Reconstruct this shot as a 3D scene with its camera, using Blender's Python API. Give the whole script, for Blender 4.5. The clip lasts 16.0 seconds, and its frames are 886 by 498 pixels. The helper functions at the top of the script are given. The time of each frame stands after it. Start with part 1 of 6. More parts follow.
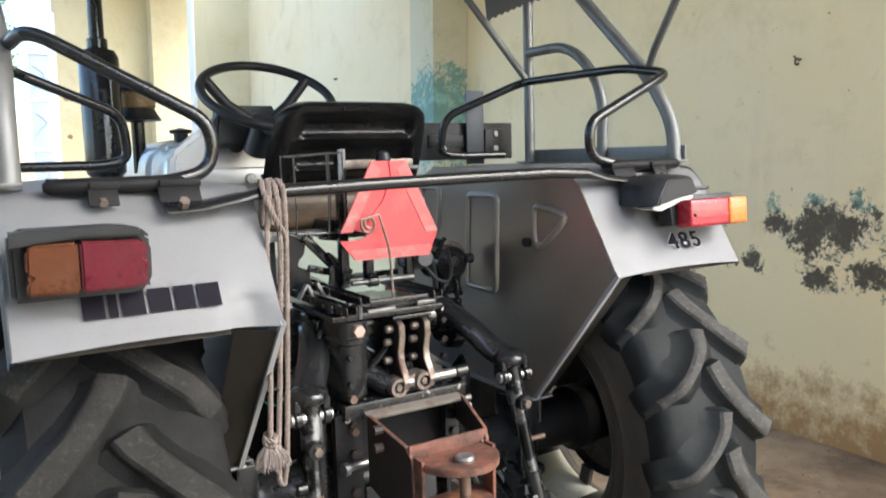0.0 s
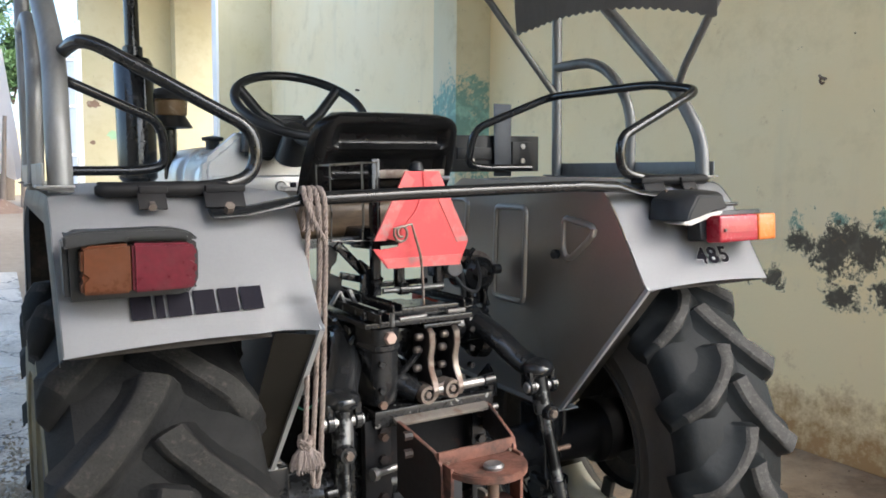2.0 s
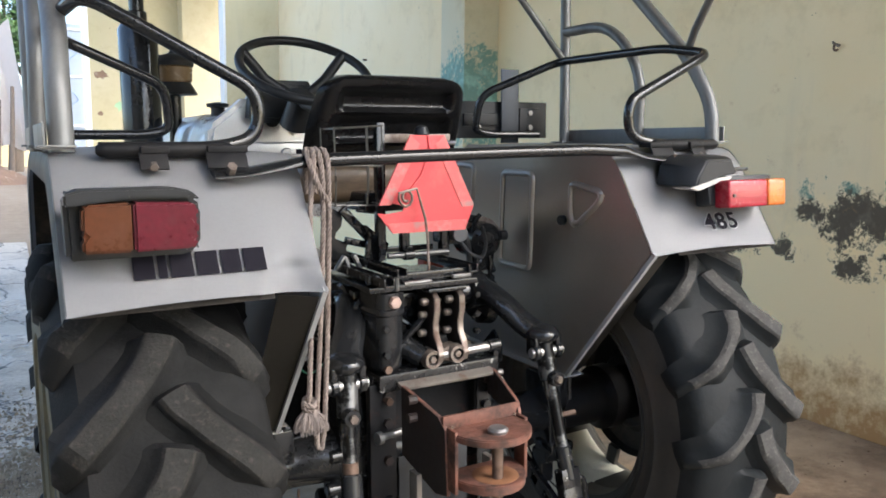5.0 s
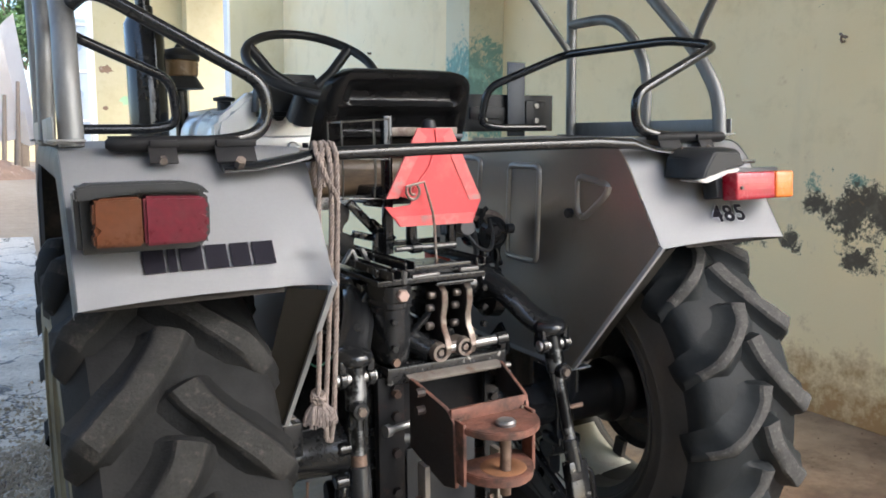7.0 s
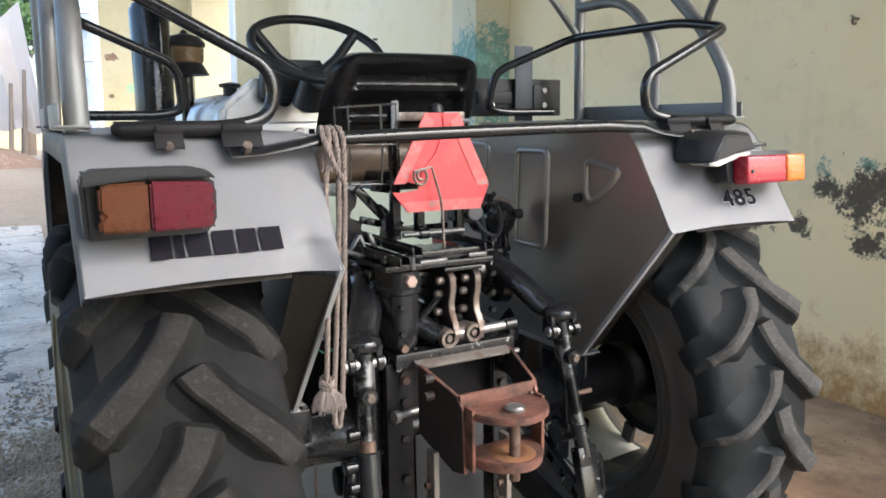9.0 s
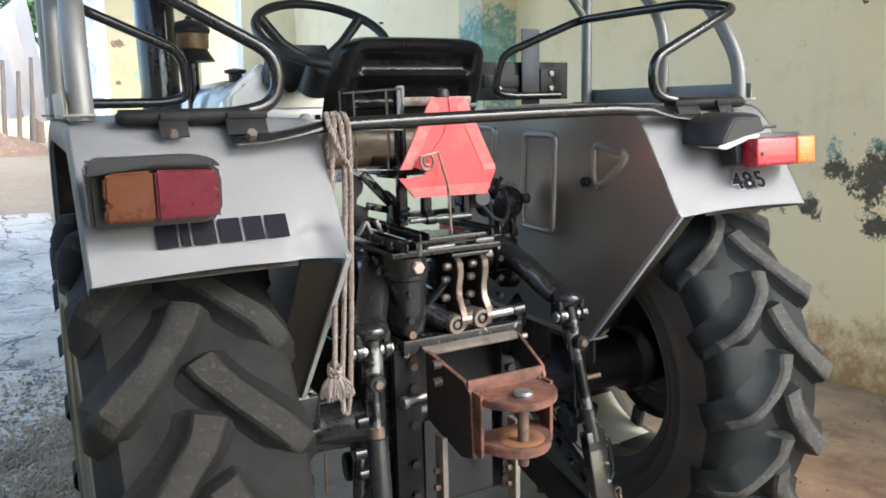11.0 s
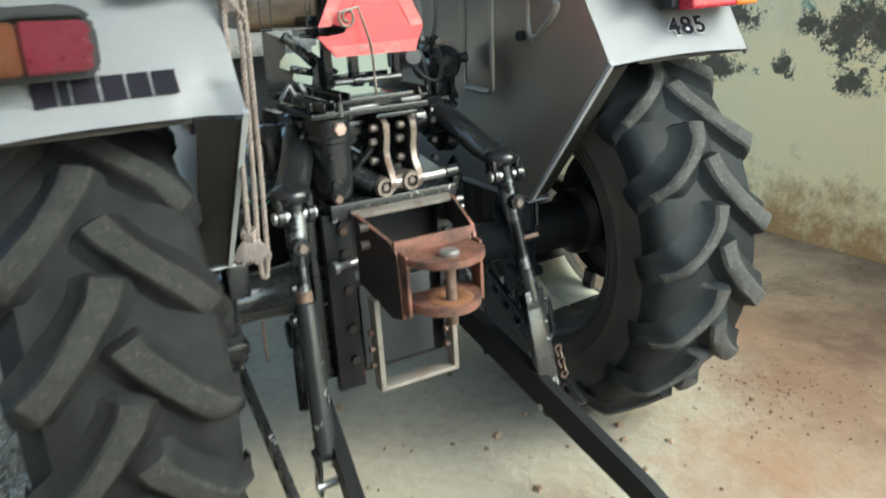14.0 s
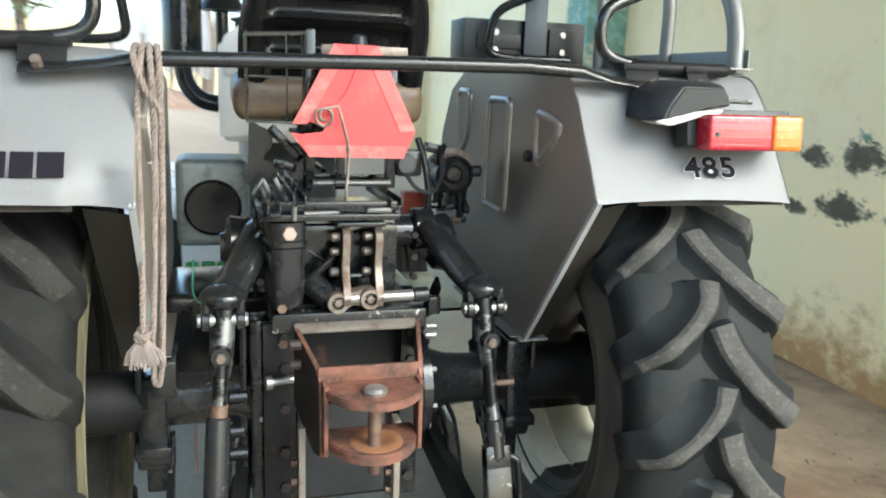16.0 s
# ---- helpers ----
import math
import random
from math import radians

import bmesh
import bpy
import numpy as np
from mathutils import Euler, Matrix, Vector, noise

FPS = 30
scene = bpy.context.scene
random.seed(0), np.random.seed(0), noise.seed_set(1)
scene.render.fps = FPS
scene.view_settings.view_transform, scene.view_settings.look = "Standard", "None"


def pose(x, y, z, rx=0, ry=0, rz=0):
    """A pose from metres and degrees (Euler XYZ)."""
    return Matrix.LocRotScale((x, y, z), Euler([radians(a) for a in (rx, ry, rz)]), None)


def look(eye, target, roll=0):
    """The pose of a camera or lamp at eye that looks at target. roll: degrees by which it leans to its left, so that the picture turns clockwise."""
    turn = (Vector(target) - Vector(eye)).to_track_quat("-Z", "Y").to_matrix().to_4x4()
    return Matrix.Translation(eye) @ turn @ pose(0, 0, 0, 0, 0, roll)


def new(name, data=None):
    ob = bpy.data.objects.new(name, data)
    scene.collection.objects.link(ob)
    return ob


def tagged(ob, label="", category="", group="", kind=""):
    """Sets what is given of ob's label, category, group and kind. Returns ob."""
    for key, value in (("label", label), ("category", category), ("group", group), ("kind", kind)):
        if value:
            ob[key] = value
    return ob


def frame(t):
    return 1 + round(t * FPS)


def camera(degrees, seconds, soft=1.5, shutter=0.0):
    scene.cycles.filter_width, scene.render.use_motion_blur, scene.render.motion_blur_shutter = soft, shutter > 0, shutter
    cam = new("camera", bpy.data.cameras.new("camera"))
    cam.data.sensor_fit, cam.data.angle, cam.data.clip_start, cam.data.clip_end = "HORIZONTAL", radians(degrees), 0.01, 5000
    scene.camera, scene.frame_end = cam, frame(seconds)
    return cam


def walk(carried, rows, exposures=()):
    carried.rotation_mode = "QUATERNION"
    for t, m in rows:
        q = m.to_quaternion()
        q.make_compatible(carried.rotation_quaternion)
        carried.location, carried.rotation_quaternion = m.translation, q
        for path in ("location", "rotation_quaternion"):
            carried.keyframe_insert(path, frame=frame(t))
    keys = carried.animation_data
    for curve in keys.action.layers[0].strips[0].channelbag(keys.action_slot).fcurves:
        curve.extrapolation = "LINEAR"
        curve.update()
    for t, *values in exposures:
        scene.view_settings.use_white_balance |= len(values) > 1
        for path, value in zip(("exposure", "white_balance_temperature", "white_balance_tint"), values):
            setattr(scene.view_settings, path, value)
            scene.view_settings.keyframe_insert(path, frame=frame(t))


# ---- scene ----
cam = camera(58.9, 16.0, soft=1.7, shutter=0.8)
PATH = [
    (0, (-1.064, -2.050, 1.603), (-0.025, -0.355, 1.387), -0.5),
    (0.5, (-1.074, -2.053, 1.615), (-0.035, -0.353, 1.438), -0.6),
    (1, (-1.094, -2.061, 1.607), (-0.059, -0.358, 1.436), -0.4),
    (1.5, (-1.120, -2.055, 1.597), (-0.099, -0.345, 1.415), 0.2),
    (2, (-1.127, -2.053, 1.599), (-0.115, -0.337, 1.414), 0.6),
    (2.5, (-1.119, -2.063, 1.595), (-0.106, -0.349, 1.406), 0.5),
    (3, (-1.115, -2.066, 1.592), (-0.098, -0.354, 1.400), 0.6),
    (3.5, (-1.112, -2.063, 1.586), (-0.096, -0.352, 1.389), 0.7),
    (4, (-1.108, -2.060, 1.584), (-0.098, -0.347, 1.365), 0.8),
    (4.5, (-1.110, -2.047, 1.574), (-0.113, -0.330, 1.333), 0.8),
    (7, (-1.121, -2.045, 1.572), (-0.142, -0.322, 1.303), 0.5),
    (7.5, (-1.125, -2.040, 1.575), (-0.155, -0.313, 1.297), 0.6),
    (8, (-1.118, -2.039, 1.570), (-0.151, -0.311, 1.287), 0.6),
    (8.5, (-1.117, -2.042, 1.572), (-0.153, -0.314, 1.280), 0.4),
    (9, (-1.118, -2.032, 1.566), (-0.156, -0.305, 1.264), 0.2),
    (11.5, (-1.110, -2.026, 1.570), (-0.172, -0.294, 1.223), -0.5),
    (12, (-1.113, -2.027, 1.562), (-0.171, -0.299, 1.206), -0.7),
    (12.5, (-1.120, -2.023, 1.560), (-0.175, -0.306, 1.159), -0.7),
    (13, (-1.088, -2.034, 1.549), (-0.166, -0.321, 1.086), -1.1),
    (13.2, (-1.056, -2.060, 1.532), (-0.153, -0.350, 1.022), -1.1),
    (13.5, (-1.016, -2.112, 1.479), (-0.116, -0.422, 0.902), -1.0),
    (13.7, (-0.978, -2.140, 1.459), (-0.096, -0.448, 0.859), -1.8),
    (14, (-0.921, -2.097, 1.482), (-0.022, -0.421, 0.864), -2.6),
    (14.2, (-0.880, -2.030, 1.500), (0.061, -0.369, 0.906), -1.8),
    (14.5, (-0.759, -2.009, 1.502), (0.108, -0.268, 1.037), -0.0),
    (14.7, (-0.712, -1.963, 1.514), (0.108, -0.191, 1.080), 0.5),
    (14.9, (-0.670, -1.930, 1.522), (0.076, -0.128, 1.081), 1.3),
    (15, (-0.651, -1.925, 1.512), (0.044, -0.098, 1.092), 1.4),
    (15.2, (-0.626, -1.914, 1.530), (0.009, -0.066, 1.109), 1.8),
    (15.5, (-0.516, -1.950, 1.528), (0.050, -0.078, 1.106), 3.1),
    (15.8, (-0.436, -1.984, 1.529), (0.186, -0.132, 1.102), 3.6),
    (16, (-0.348, -2.035, 1.519), (0.215, -0.159, 1.117), 3.2),
]
EXPOSURES = [(0, 2.34, 6150, 6), (1, 2.14, 6100, 6), (2, 2.05, 6100, 7), (4.5, 2.07, 6100, 8), (9, 2.18, 6100, 8), (12.5, 2.44, 6050, 3), (13, 2.46, 6030, 2), (13.5, 2.54, 5950, -8), (14, 2.43, 5850, -8), (14.5, 2.47, 5850, -8), (15.5, 2.37, 5850, -8), (16, 2.55, 6000, -3)]
walk(cam, [(t, look(eye, target, roll)) for t, eye, target, roll in PATH], EXPOSURES)

# ---- world and light ----
world = bpy.data.worlds.new("sky")
scene.world = world
world.use_nodes = True
wn = world.node_tree
sky = wn.nodes.new("ShaderNodeTexSky")
sky.sky_type = "NISHITA"
sky.sun_disc = False
sky.sun_elevation = radians(41)
sky.sun_rotation = radians(142)
sky.dust_density = 3.0
wn.links.new(sky.outputs[0], wn.nodes["Background"].inputs[0])
wn.nodes["Background"].inputs[1].default_value = 0.15

sun = new("sun", bpy.data.lights.new("sun", "SUN"))
sun.data.energy = 0.45
sun.data.angle = radians(40)
sun.data.color = (1.0, 0.97, 0.93)
sun.matrix_world = look((7, -9, 10), (0, 0, 0))


# ---- helpers of this scene ----
def box_bm(size, at=(0, 0, 0), bevel=0.0, turn=(0, 0, 0), bm=None, segments=2):
    tmp = bmesh.new()
    bmesh.ops.create_cube(tmp, size=1.0)
    bmesh.ops.scale(tmp, vec=size, verts=tmp.verts)
    if bevel:
        bmesh.ops.bevel(tmp, geom=list(tmp.edges), offset=bevel, segments=segments, affect="EDGES", profile=0.6)
    bmesh.ops.transform(tmp, matrix=pose(*at, *turn), verts=tmp.verts)
    return merge(bm, tmp)


def merge(bm, tmp):
    if bm is None:
        return tmp
    mesh = bpy.data.meshes.new("tmp")
    tmp.to_mesh(mesh)
    tmp.free()
    bm.from_mesh(mesh)
    bpy.data.meshes.remove(mesh)
    return bm


def grid_bm(rings, bm=None, closed_ring=True, cap=True, closed_path=False):
    """A skin over rings of points; each ring has the same count."""
    bm = bm or bmesh.new()
    vs = [[bm.verts.new(p) for p in ring] for ring in rings]
    n = len(vs[0])
    m = len(vs)
    for i in range(m if closed_path else m - 1):
        a, b = vs[i], vs[(i + 1) % m]
        for k in range(n if closed_ring else n - 1):
            bm.faces.new((a[k], a[(k + 1) % n], b[(k + 1) % n], b[k]))
    if cap and closed_ring and not closed_path:
        bm.faces.new(vs[0][::-1])
        bm.faces.new(vs[-1])
    return bm


def ring_at(centre, axis, r, seg, up=None, flat=1.0):
    axis = Vector(axis).normalized()
    up = Vector(up) if up is not None else (Vector((0, 0, 1)) if abs(axis.z) < 0.9 else Vector((1, 0, 0)))
    a = axis.cross(up).normalized()
    b = a.cross(axis).normalized()
    return [Vector(centre) + a * (r * math.cos(t)) + b * (r * flat * math.sin(t)) for t in (2 * math.pi * k / seg for k in range(seg))]


def rod_bm(p, q, r, seg=14, r2=None, bm=None, chamfer=0.0):
    p, q = Vector(p), Vector(q)
    d = (q - p).normalized()
    r2 = r if r2 is None else r2
    rings = []
    if chamfer:
        rings.append(ring_at(p, d, r - chamfer, seg))
        rings.append(ring_at(p + d * chamfer, d, r, seg))
        rings.append(ring_at(q - d * chamfer, d, r2, seg))
        rings.append(ring_at(q, d, r2 - chamfer, seg))
    else:
        rings = [ring_at(p, d, r, seg), ring_at(q, d, r2, seg)]
    return grid_bm(rings, bm)


def rounded(points, radius, steps=6):
    """The polyline with its inner corners rounded."""
    pts = [Vector(p) for p in points]
    out = [pts[0]]
    for a, b, c in zip(pts, pts[1:], pts[2:]):
        u, v = (a - b), (c - b)
        r = min(radius, u.length * 0.48, v.length * 0.48)
        s, e = b + u.normalized() * r, b + v.normalized() * r
        for k in range(steps + 1):
            t = k / steps
            out.append(s * (1 - t) ** 2 + b * 2 * t * (1 - t) + e * t ** 2)
    out.append(pts[-1])
    return out


def tube_bm(points, r, seg=12, bm=None, radius=0.0, closed=False, flat=1.0, radii=None):
    pts = rounded(points, radius) if radius else [Vector(p) for p in points]
    rings = []
    prev = None
    n = len(pts)
    for i, p in enumerate(pts):
        if closed:
            d = (pts[(i + 1) % n] - pts[i - 1]).normalized()
        else:
            d = (pts[min(i + 1, n - 1)] - pts[max(i - 1, 0)]).normalized()
        if prev is None:
            a = d.orthogonal().normalized()
            if abs(d.z) < 0.9:
                a = d.cross(Vector((0, 0, 1))).normalized()
        else:
            a = (prev - d * prev.dot(d)).normalized()
        prev = a
        b = d.cross(a)
        rr = radii[i] if radii else r
        rings.append([p + a * (rr * math.cos(t)) + b * (rr * flat * math.sin(t)) for t in (2 * math.pi * k / seg for k in range(seg))])
    return grid_bm(rings, bm, closed_path=closed)


def lathe_bm(profile, centre, axis="x", seg=48, bm=None, closed=False):
    """profile: (along the axis, radius)."""
    bm = bm or bmesh.new()
    c = Vector(centre)
    rings = []
    for a, r in profile:
        ring = []
        for k in range(seg):
            t = 2 * math.pi * k / seg
            u, v = r * math.cos(t), r * math.sin(t)
            ring.append(c + {"x": Vector((a, u, v)), "y": Vector((u, a, v)), "z": Vector((u, v, a))}[axis])
        rings.append(ring)
    return grid_bm(rings, bm, cap=not closed, closed_path=closed)


def slab_bm(poly, depth, at=0.0, plane="x", bm=None, bevel=0.0):
    """A flat polygon given a thickness along the plane's normal. plane x: (y, z); y: (x, z); z: (x, y)."""
    tmp = bmesh.new()

    def put(u, v, w):
        return {"x": (w, u, v), "y": (u, w, v), "z": (u, v, w)}[plane]

    lo = [tmp.verts.new(put(u, v, at)) for u, v in poly]
    hi = [tmp.verts.new(put(u, v, at + depth)) for u, v in poly]
    n = len(poly)
    tmp.faces.new(lo[::-1])
    tmp.faces.new(hi)
    for k in range(n):
        tmp.faces.new((lo[k], lo[(k + 1) % n], hi[(k + 1) % n], hi[k]))
    bmesh.ops.recalc_face_normals(tmp, faces=tmp.faces)
    if bevel:
        bmesh.ops.bevel(tmp, geom=list(tmp.edges), offset=bevel, segments=2, affect="EDGES")
    return merge(bm, tmp)


def mirror(bm):
    bmesh.ops.scale(bm, vec=(-1, 1, 1), verts=bm.verts)
    bmesh.ops.reverse_faces(bm, faces=bm.faces)
    return bm


def mesh_from(bm, name, material, smooth=True, sharp=38):
    bmesh.ops.recalc_face_normals(bm, faces=bm.faces)
    mesh = bpy.data.meshes.new(name)
    bm.to_mesh(mesh)
    bm.free()
    if smooth:
        mesh.polygons.foreach_set("use_smooth", [True] * len(mesh.polygons))
        mesh.set_sharp_from_angle(angle=radians(sharp))
    for m in material if isinstance(material, (list, tuple)) else (material,):
        mesh.materials.append(m)
    return mesh


def part(name, bm, material, parent, label="", smooth=True):
    ob = new(name, mesh_from(bm, name, material, smooth))
    ob.parent = parent
    if label:
        ob["label"] = label
    return ob


def thing(name, bm, material, label, category, kind="", group="", smooth=True):
    return tagged(new(name, mesh_from(bm, name, material, smooth)), label, category, group, kind)


def empty(name, m, label, category, group=""):
    ob = new(name)
    ob.matrix_world = m
    return tagged(ob, label, category, group)


# ---- materials ----
def material(name, base, rough=0.5, metal=0.0, vary=0.15, scale=6.0, fine=60.0, bump=0.05, spot=None, spot_scale=4.0, spot_cut=(0.55, 0.7), spot_rough=None, coat=0.0, stretch=(1, 1, 1)):
    """Paint, metal, rubber and the like: two scales of change in colour and gloss, fine relief, and patches of a second colour."""
    m = bpy.data.materials.new(name)
    m.use_nodes = True
    nt = m.node_tree
    b = nt.nodes["Principled BSDF"]
    lk = nt.links.new
    tc = nt.nodes.new("ShaderNodeTexCoord")
    mp = nt.nodes.new("ShaderNodeMapping")
    mp.inputs["Scale"].default_value = stretch
    lk(tc.outputs["Object"], mp.inputs[0])

    def noise_node(s, detail=5.0, rough_=0.6):
        n = nt.nodes.new("ShaderNodeTexNoise")
        n.inputs["Scale"].default_value = s
        n.inputs["Detail"].default_value = detail
        n.inputs["Roughness"].default_value = rough_
        lk(mp.outputs[0], n.inputs["Vector"])
        return n

    big, small = noise_node(scale), noise_node(fine)
    mix = nt.nodes.new("ShaderNodeMix")
    mix.data_type = "FLOAT"
    mix.inputs[0].default_value = 0.4
    lk(big.outputs[0], mix.inputs[2])
    lk(small.outputs[0], mix.inputs[3])
    ramp = nt.nodes.new("ShaderNodeValToRGB")
    lo = [max(0.0, c * (1 - vary)) for c in base]
    hi = [min(1.0, c * (1 + vary)) for c in base]
    ramp.color_ramp.elements[0].position, ramp.color_ramp.elements[0].color = 0.3, (*lo, 1)
    ramp.color_ramp.elements[1].position, ramp.color_ramp.elements[1].color = 0.7, (*hi, 1)
    lk(mix.outputs[0], ramp.inputs[0])
    colour = ramp.outputs[0]
    rr = nt.nodes.new("ShaderNodeMapRange")
    rr.inputs[1].default_value, rr.inputs[2].default_value = 0.3, 0.7
    rr.inputs[3].default_value, rr.inputs[4].default_value = max(0.03, rough - 0.08), min(1.0, rough + 0.1)
    lk(mix.outputs[0], rr.inputs[0])
    gloss = rr.outputs[0]
    if spot:
        sp = noise_node(spot_scale, 8.0, 0.68)
        mask = nt.nodes.new("ShaderNodeMapRange")
        mask.inputs[1].default_value, mask.inputs[2].default_value = spot_cut
        lk(sp.outputs[0], mask.inputs[0])
        cm = nt.nodes.new("ShaderNodeMix")
        cm.data_type = "RGBA"
        lk(mask.outputs[0], cm.inputs[0])
        lk(colour, cm.inputs[6])
        cm.inputs[7].default_value = (*spot, 1)
        colour = cm.outputs[2]
        if spot_rough is not None:
            gm = nt.nodes.new("ShaderNodeMix")
            gm.data_type = "FLOAT"
            lk(mask.outputs[0], gm.inputs[0])
            lk(gloss, gm.inputs[2])
            gm.inputs[3].default_value = spot_rough
            gloss = gm.outputs[0]
    lk(colour, b.inputs["Base Color"])
    lk(gloss, b.inputs["Roughness"])
    b.inputs["Metallic"].default_value = metal
    b.inputs["Coat Weight"].default_value = coat
    if bump:
        bp = nt.nodes.new("ShaderNodeBump")
        bp.inputs["Strength"].default_value = bump
        bp.inputs["Distance"].default_value = 0.004
        lk(small.outputs[0], bp.inputs["Height"])
        lk(bp.outputs[0], b.inputs["Normal"])
    return m


SILVER_GLOSS = material("polished_silver_paint", (0.60, 0.595, 0.58), 0.30, 0.45, 0.06, 3, 140, 0.02, spot=(0.42, 0.40, 0.37), spot_scale=5, spot_cut=(0.60, 0.85))
SILVER = material("silver_paint", (0.345, 0.35, 0.36), 0.50, 0.12, 0.06, 3, 140, 0.03, spot=(0.42, 0.40, 0.37), spot_scale=5, spot_cut=(0.60, 0.85))
GUARD_BACK = material("dull_brown_grey_sheet", (0.055, 0.050, 0.043), 0.6, 0.2, 0.25, 4, 60, 0.05, spot=(0.034, 0.028, 0.022), spot_scale=5)
RIB = material("pressed_bead_paint", (0.37, 0.345, 0.315), 0.34, 0.65, 0.05, 3, 14, 0.0)
# Darker copy of the mudguard silver: shade put into the colour, plus dust.
SILVER_SHADED = material("silver_paint_shaded_dusty", (0.295, 0.266, 0.230), 0.42, 0.62, 0.10, 3, 140, 0.03, spot=(0.225, 0.190, 0.155), spot_scale=3, spot_cut=(0.52, 0.8))
TUBE_SILVER = material("silver_tube", (0.185, 0.187, 0.184), 0.46, 0.45, 0.16, 8, 120, 0.05, spot=(0.11, 0.105, 0.098), spot_scale=9, spot_cut=(0.52, 0.8), spot_rough=0.6, stretch=(1, 1, 0.25))
BLACK = material("black_gloss_paint", (0.0135, 0.0142, 0.0155), 0.13, 0.0, 0.3, 9, 90, 0.05, spot=(0.026, 0.022, 0.020), spot_scale=7, spot_cut=(0.58, 0.8), spot_rough=0.5)
BLACK_SATIN = material("black_satin_paint", (0.0135, 0.0142, 0.0155), 0.17, 0.0, 0.3, 9, 90, 0.06, spot=(0.024, 0.021, 0.019), spot_scale=6, spot_cut=(0.58, 0.85), spot_rough=0.5)
PLASTIC = material("black_plastic", (0.021, 0.022, 0.024), 0.40, 0.0, 0.2, 10, 200, 0.05)
SEAT = material("black_vinyl", (0.015, 0.015, 0.016), 0.20, 0.0, 0.2, 8, 150, 0.03)
TAN_SEAT = material("tan_seat_vinyl", (0.15, 0.105, 0.065), 0.42, 0, 0.3, 12, 60, 0.1, spot=(0.055, 0.040, 0.028), spot_scale=8, spot_cut=(0.48, 0.68), stretch=(0.3, 1, 1))
RUBBER = material("tyre_rubber", (0.0092, 0.0093, 0.0093), 0.72, 0.0, 0.35, 4, 150, 0.35, spot=(0.0265, 0.0262, 0.0258), spot_scale=5, spot_cut=(0.46, 0.80), spot_rough=0.85)
for shade, level in ((BLACK_SATIN, 0.45), (PLASTIC, 0.3)):
    shade.node_tree.nodes["Principled BSDF"].inputs["Specular IOR Level"].default_value = level
STAINED = material("rust_stained_black_paint", (0.013, 0.013, 0.014), 0.4, 0.0, 0.3, 9, 90, 0.15, spot=(0.065, 0.031, 0.022), spot_scale=11, spot_cut=(0.54, 0.68), spot_rough=0.8)
RUBBER_DRY = material("dry_dusty_tyre_rubber", (0.0088, 0.0104, 0.0114), 0.58, 0.0, 0.3, 5, 70, 0.20, spot=(0.021, 0.022, 0.022), spot_scale=7, spot_cut=(0.48, 0.75), spot_rough=0.8)
SIDEWALL = material("dusty_sidewall_rubber", (0.036, 0.033, 0.029), 0.75, 0.0, 0.35, 6, 80, 0.12, spot=(0.060, 0.050, 0.040), spot_scale=7, spot_cut=(0.48, 0.75), spot_rough=0.85)
SIDEWALL_OCHRE = material("ochre_dusty_sidewall", (0.029, 0.026, 0.018), 0.75, 0.0, 0.3, 5, 80, 0.12, spot=(0.150, 0.132, 0.074), spot_scale=5, spot_cut=(0.42, 0.62), spot_rough=0.85, stretch=(1, 0.25, 0.25))
LUG_DARK = material("scuffed_lug_rubber", (0.0235, 0.0228, 0.0215), 0.88, 0.0, 0.45, 10, 160, 0.5, spot=(0.062, 0.054, 0.048), spot_scale=60, spot_cut=(0.54, 0.76))
LUG_TOP = material("worn_lug_rubber", (0.052, 0.0502, 0.0475), 0.88, 0.0, 0.40, 10, 160, 0.45, spot=(0.120, 0.112, 0.102), spot_scale=60, spot_cut=(0.54, 0.76))
for shade, level in ((RUBBER, 0.15), (RUBBER_DRY, 0.17), (LUG_TOP, 0.15), (LUG_DARK, 0.15), (STAINED, 0.12)):
    shade.node_tree.nodes["Principled BSDF"].inputs["Specular IOR Level"].default_value = level
RUST = material("rusty_red_paint", (0.150, 0.060, 0.040), 0.55, 0.05, 0.45, 12, 60, 0.55, spot=(0.058, 0.032, 0.024), spot_scale=13, spot_cut=(0.44, 0.62), spot_rough=0.85)
RUST_BROWN = material("brown_rusty_plate", (0.0095, 0.0066, 0.0062), 0.6, 0.0, 0.35, 12, 60, 0.35, spot=(0.026, 0.0125, 0.0095), spot_scale=9, spot_cut=(0.50, 0.70), spot_rough=0.8)
RUST_ORANGE = material("bright_rust", (0.19, 0.082, 0.034), 0.8, 0.0, 0.3, 12, 70, 0.3, spot=(0.10, 0.04, 0.02), spot_scale=14)
RUST_STEEL = material("rusted_steel", (0.15, 0.10, 0.075), 0.62, 0.5, 0.3, 14, 90, 0.25, spot=(0.06, 0.03, 0.018), spot_scale=10, spot_cut=(0.48, 0.65), spot_rough=0.85)
STEEL = material("bright_steel", (0.34, 0.335, 0.33), 0.34, 0.8, 0.15, 14, 60, 0.04, spot=(0.14, 0.11, 0.09), spot_scale=22, spot_cut=(0.52, 0.75), spot_rough=0.55)
DULL_STEEL = material("dull_grey_steel", (0.15, 0.148, 0.145), 0.42, 0.7, 0.2, 14, 60, 0.06, spot=(0.05, 0.042, 0.036), spot_scale=20, spot_cut=(0.52, 0.72), spot_rough=0.6)
DULL_BLACK = material("dull_black_paint", (0.011, 0.011, 0.012), 0.5, 0.0, 0.3, 9, 90, 0.08, spot=(0.020, 0.018, 0.017), spot_scale=7, spot_cut=(0.55, 0.8))
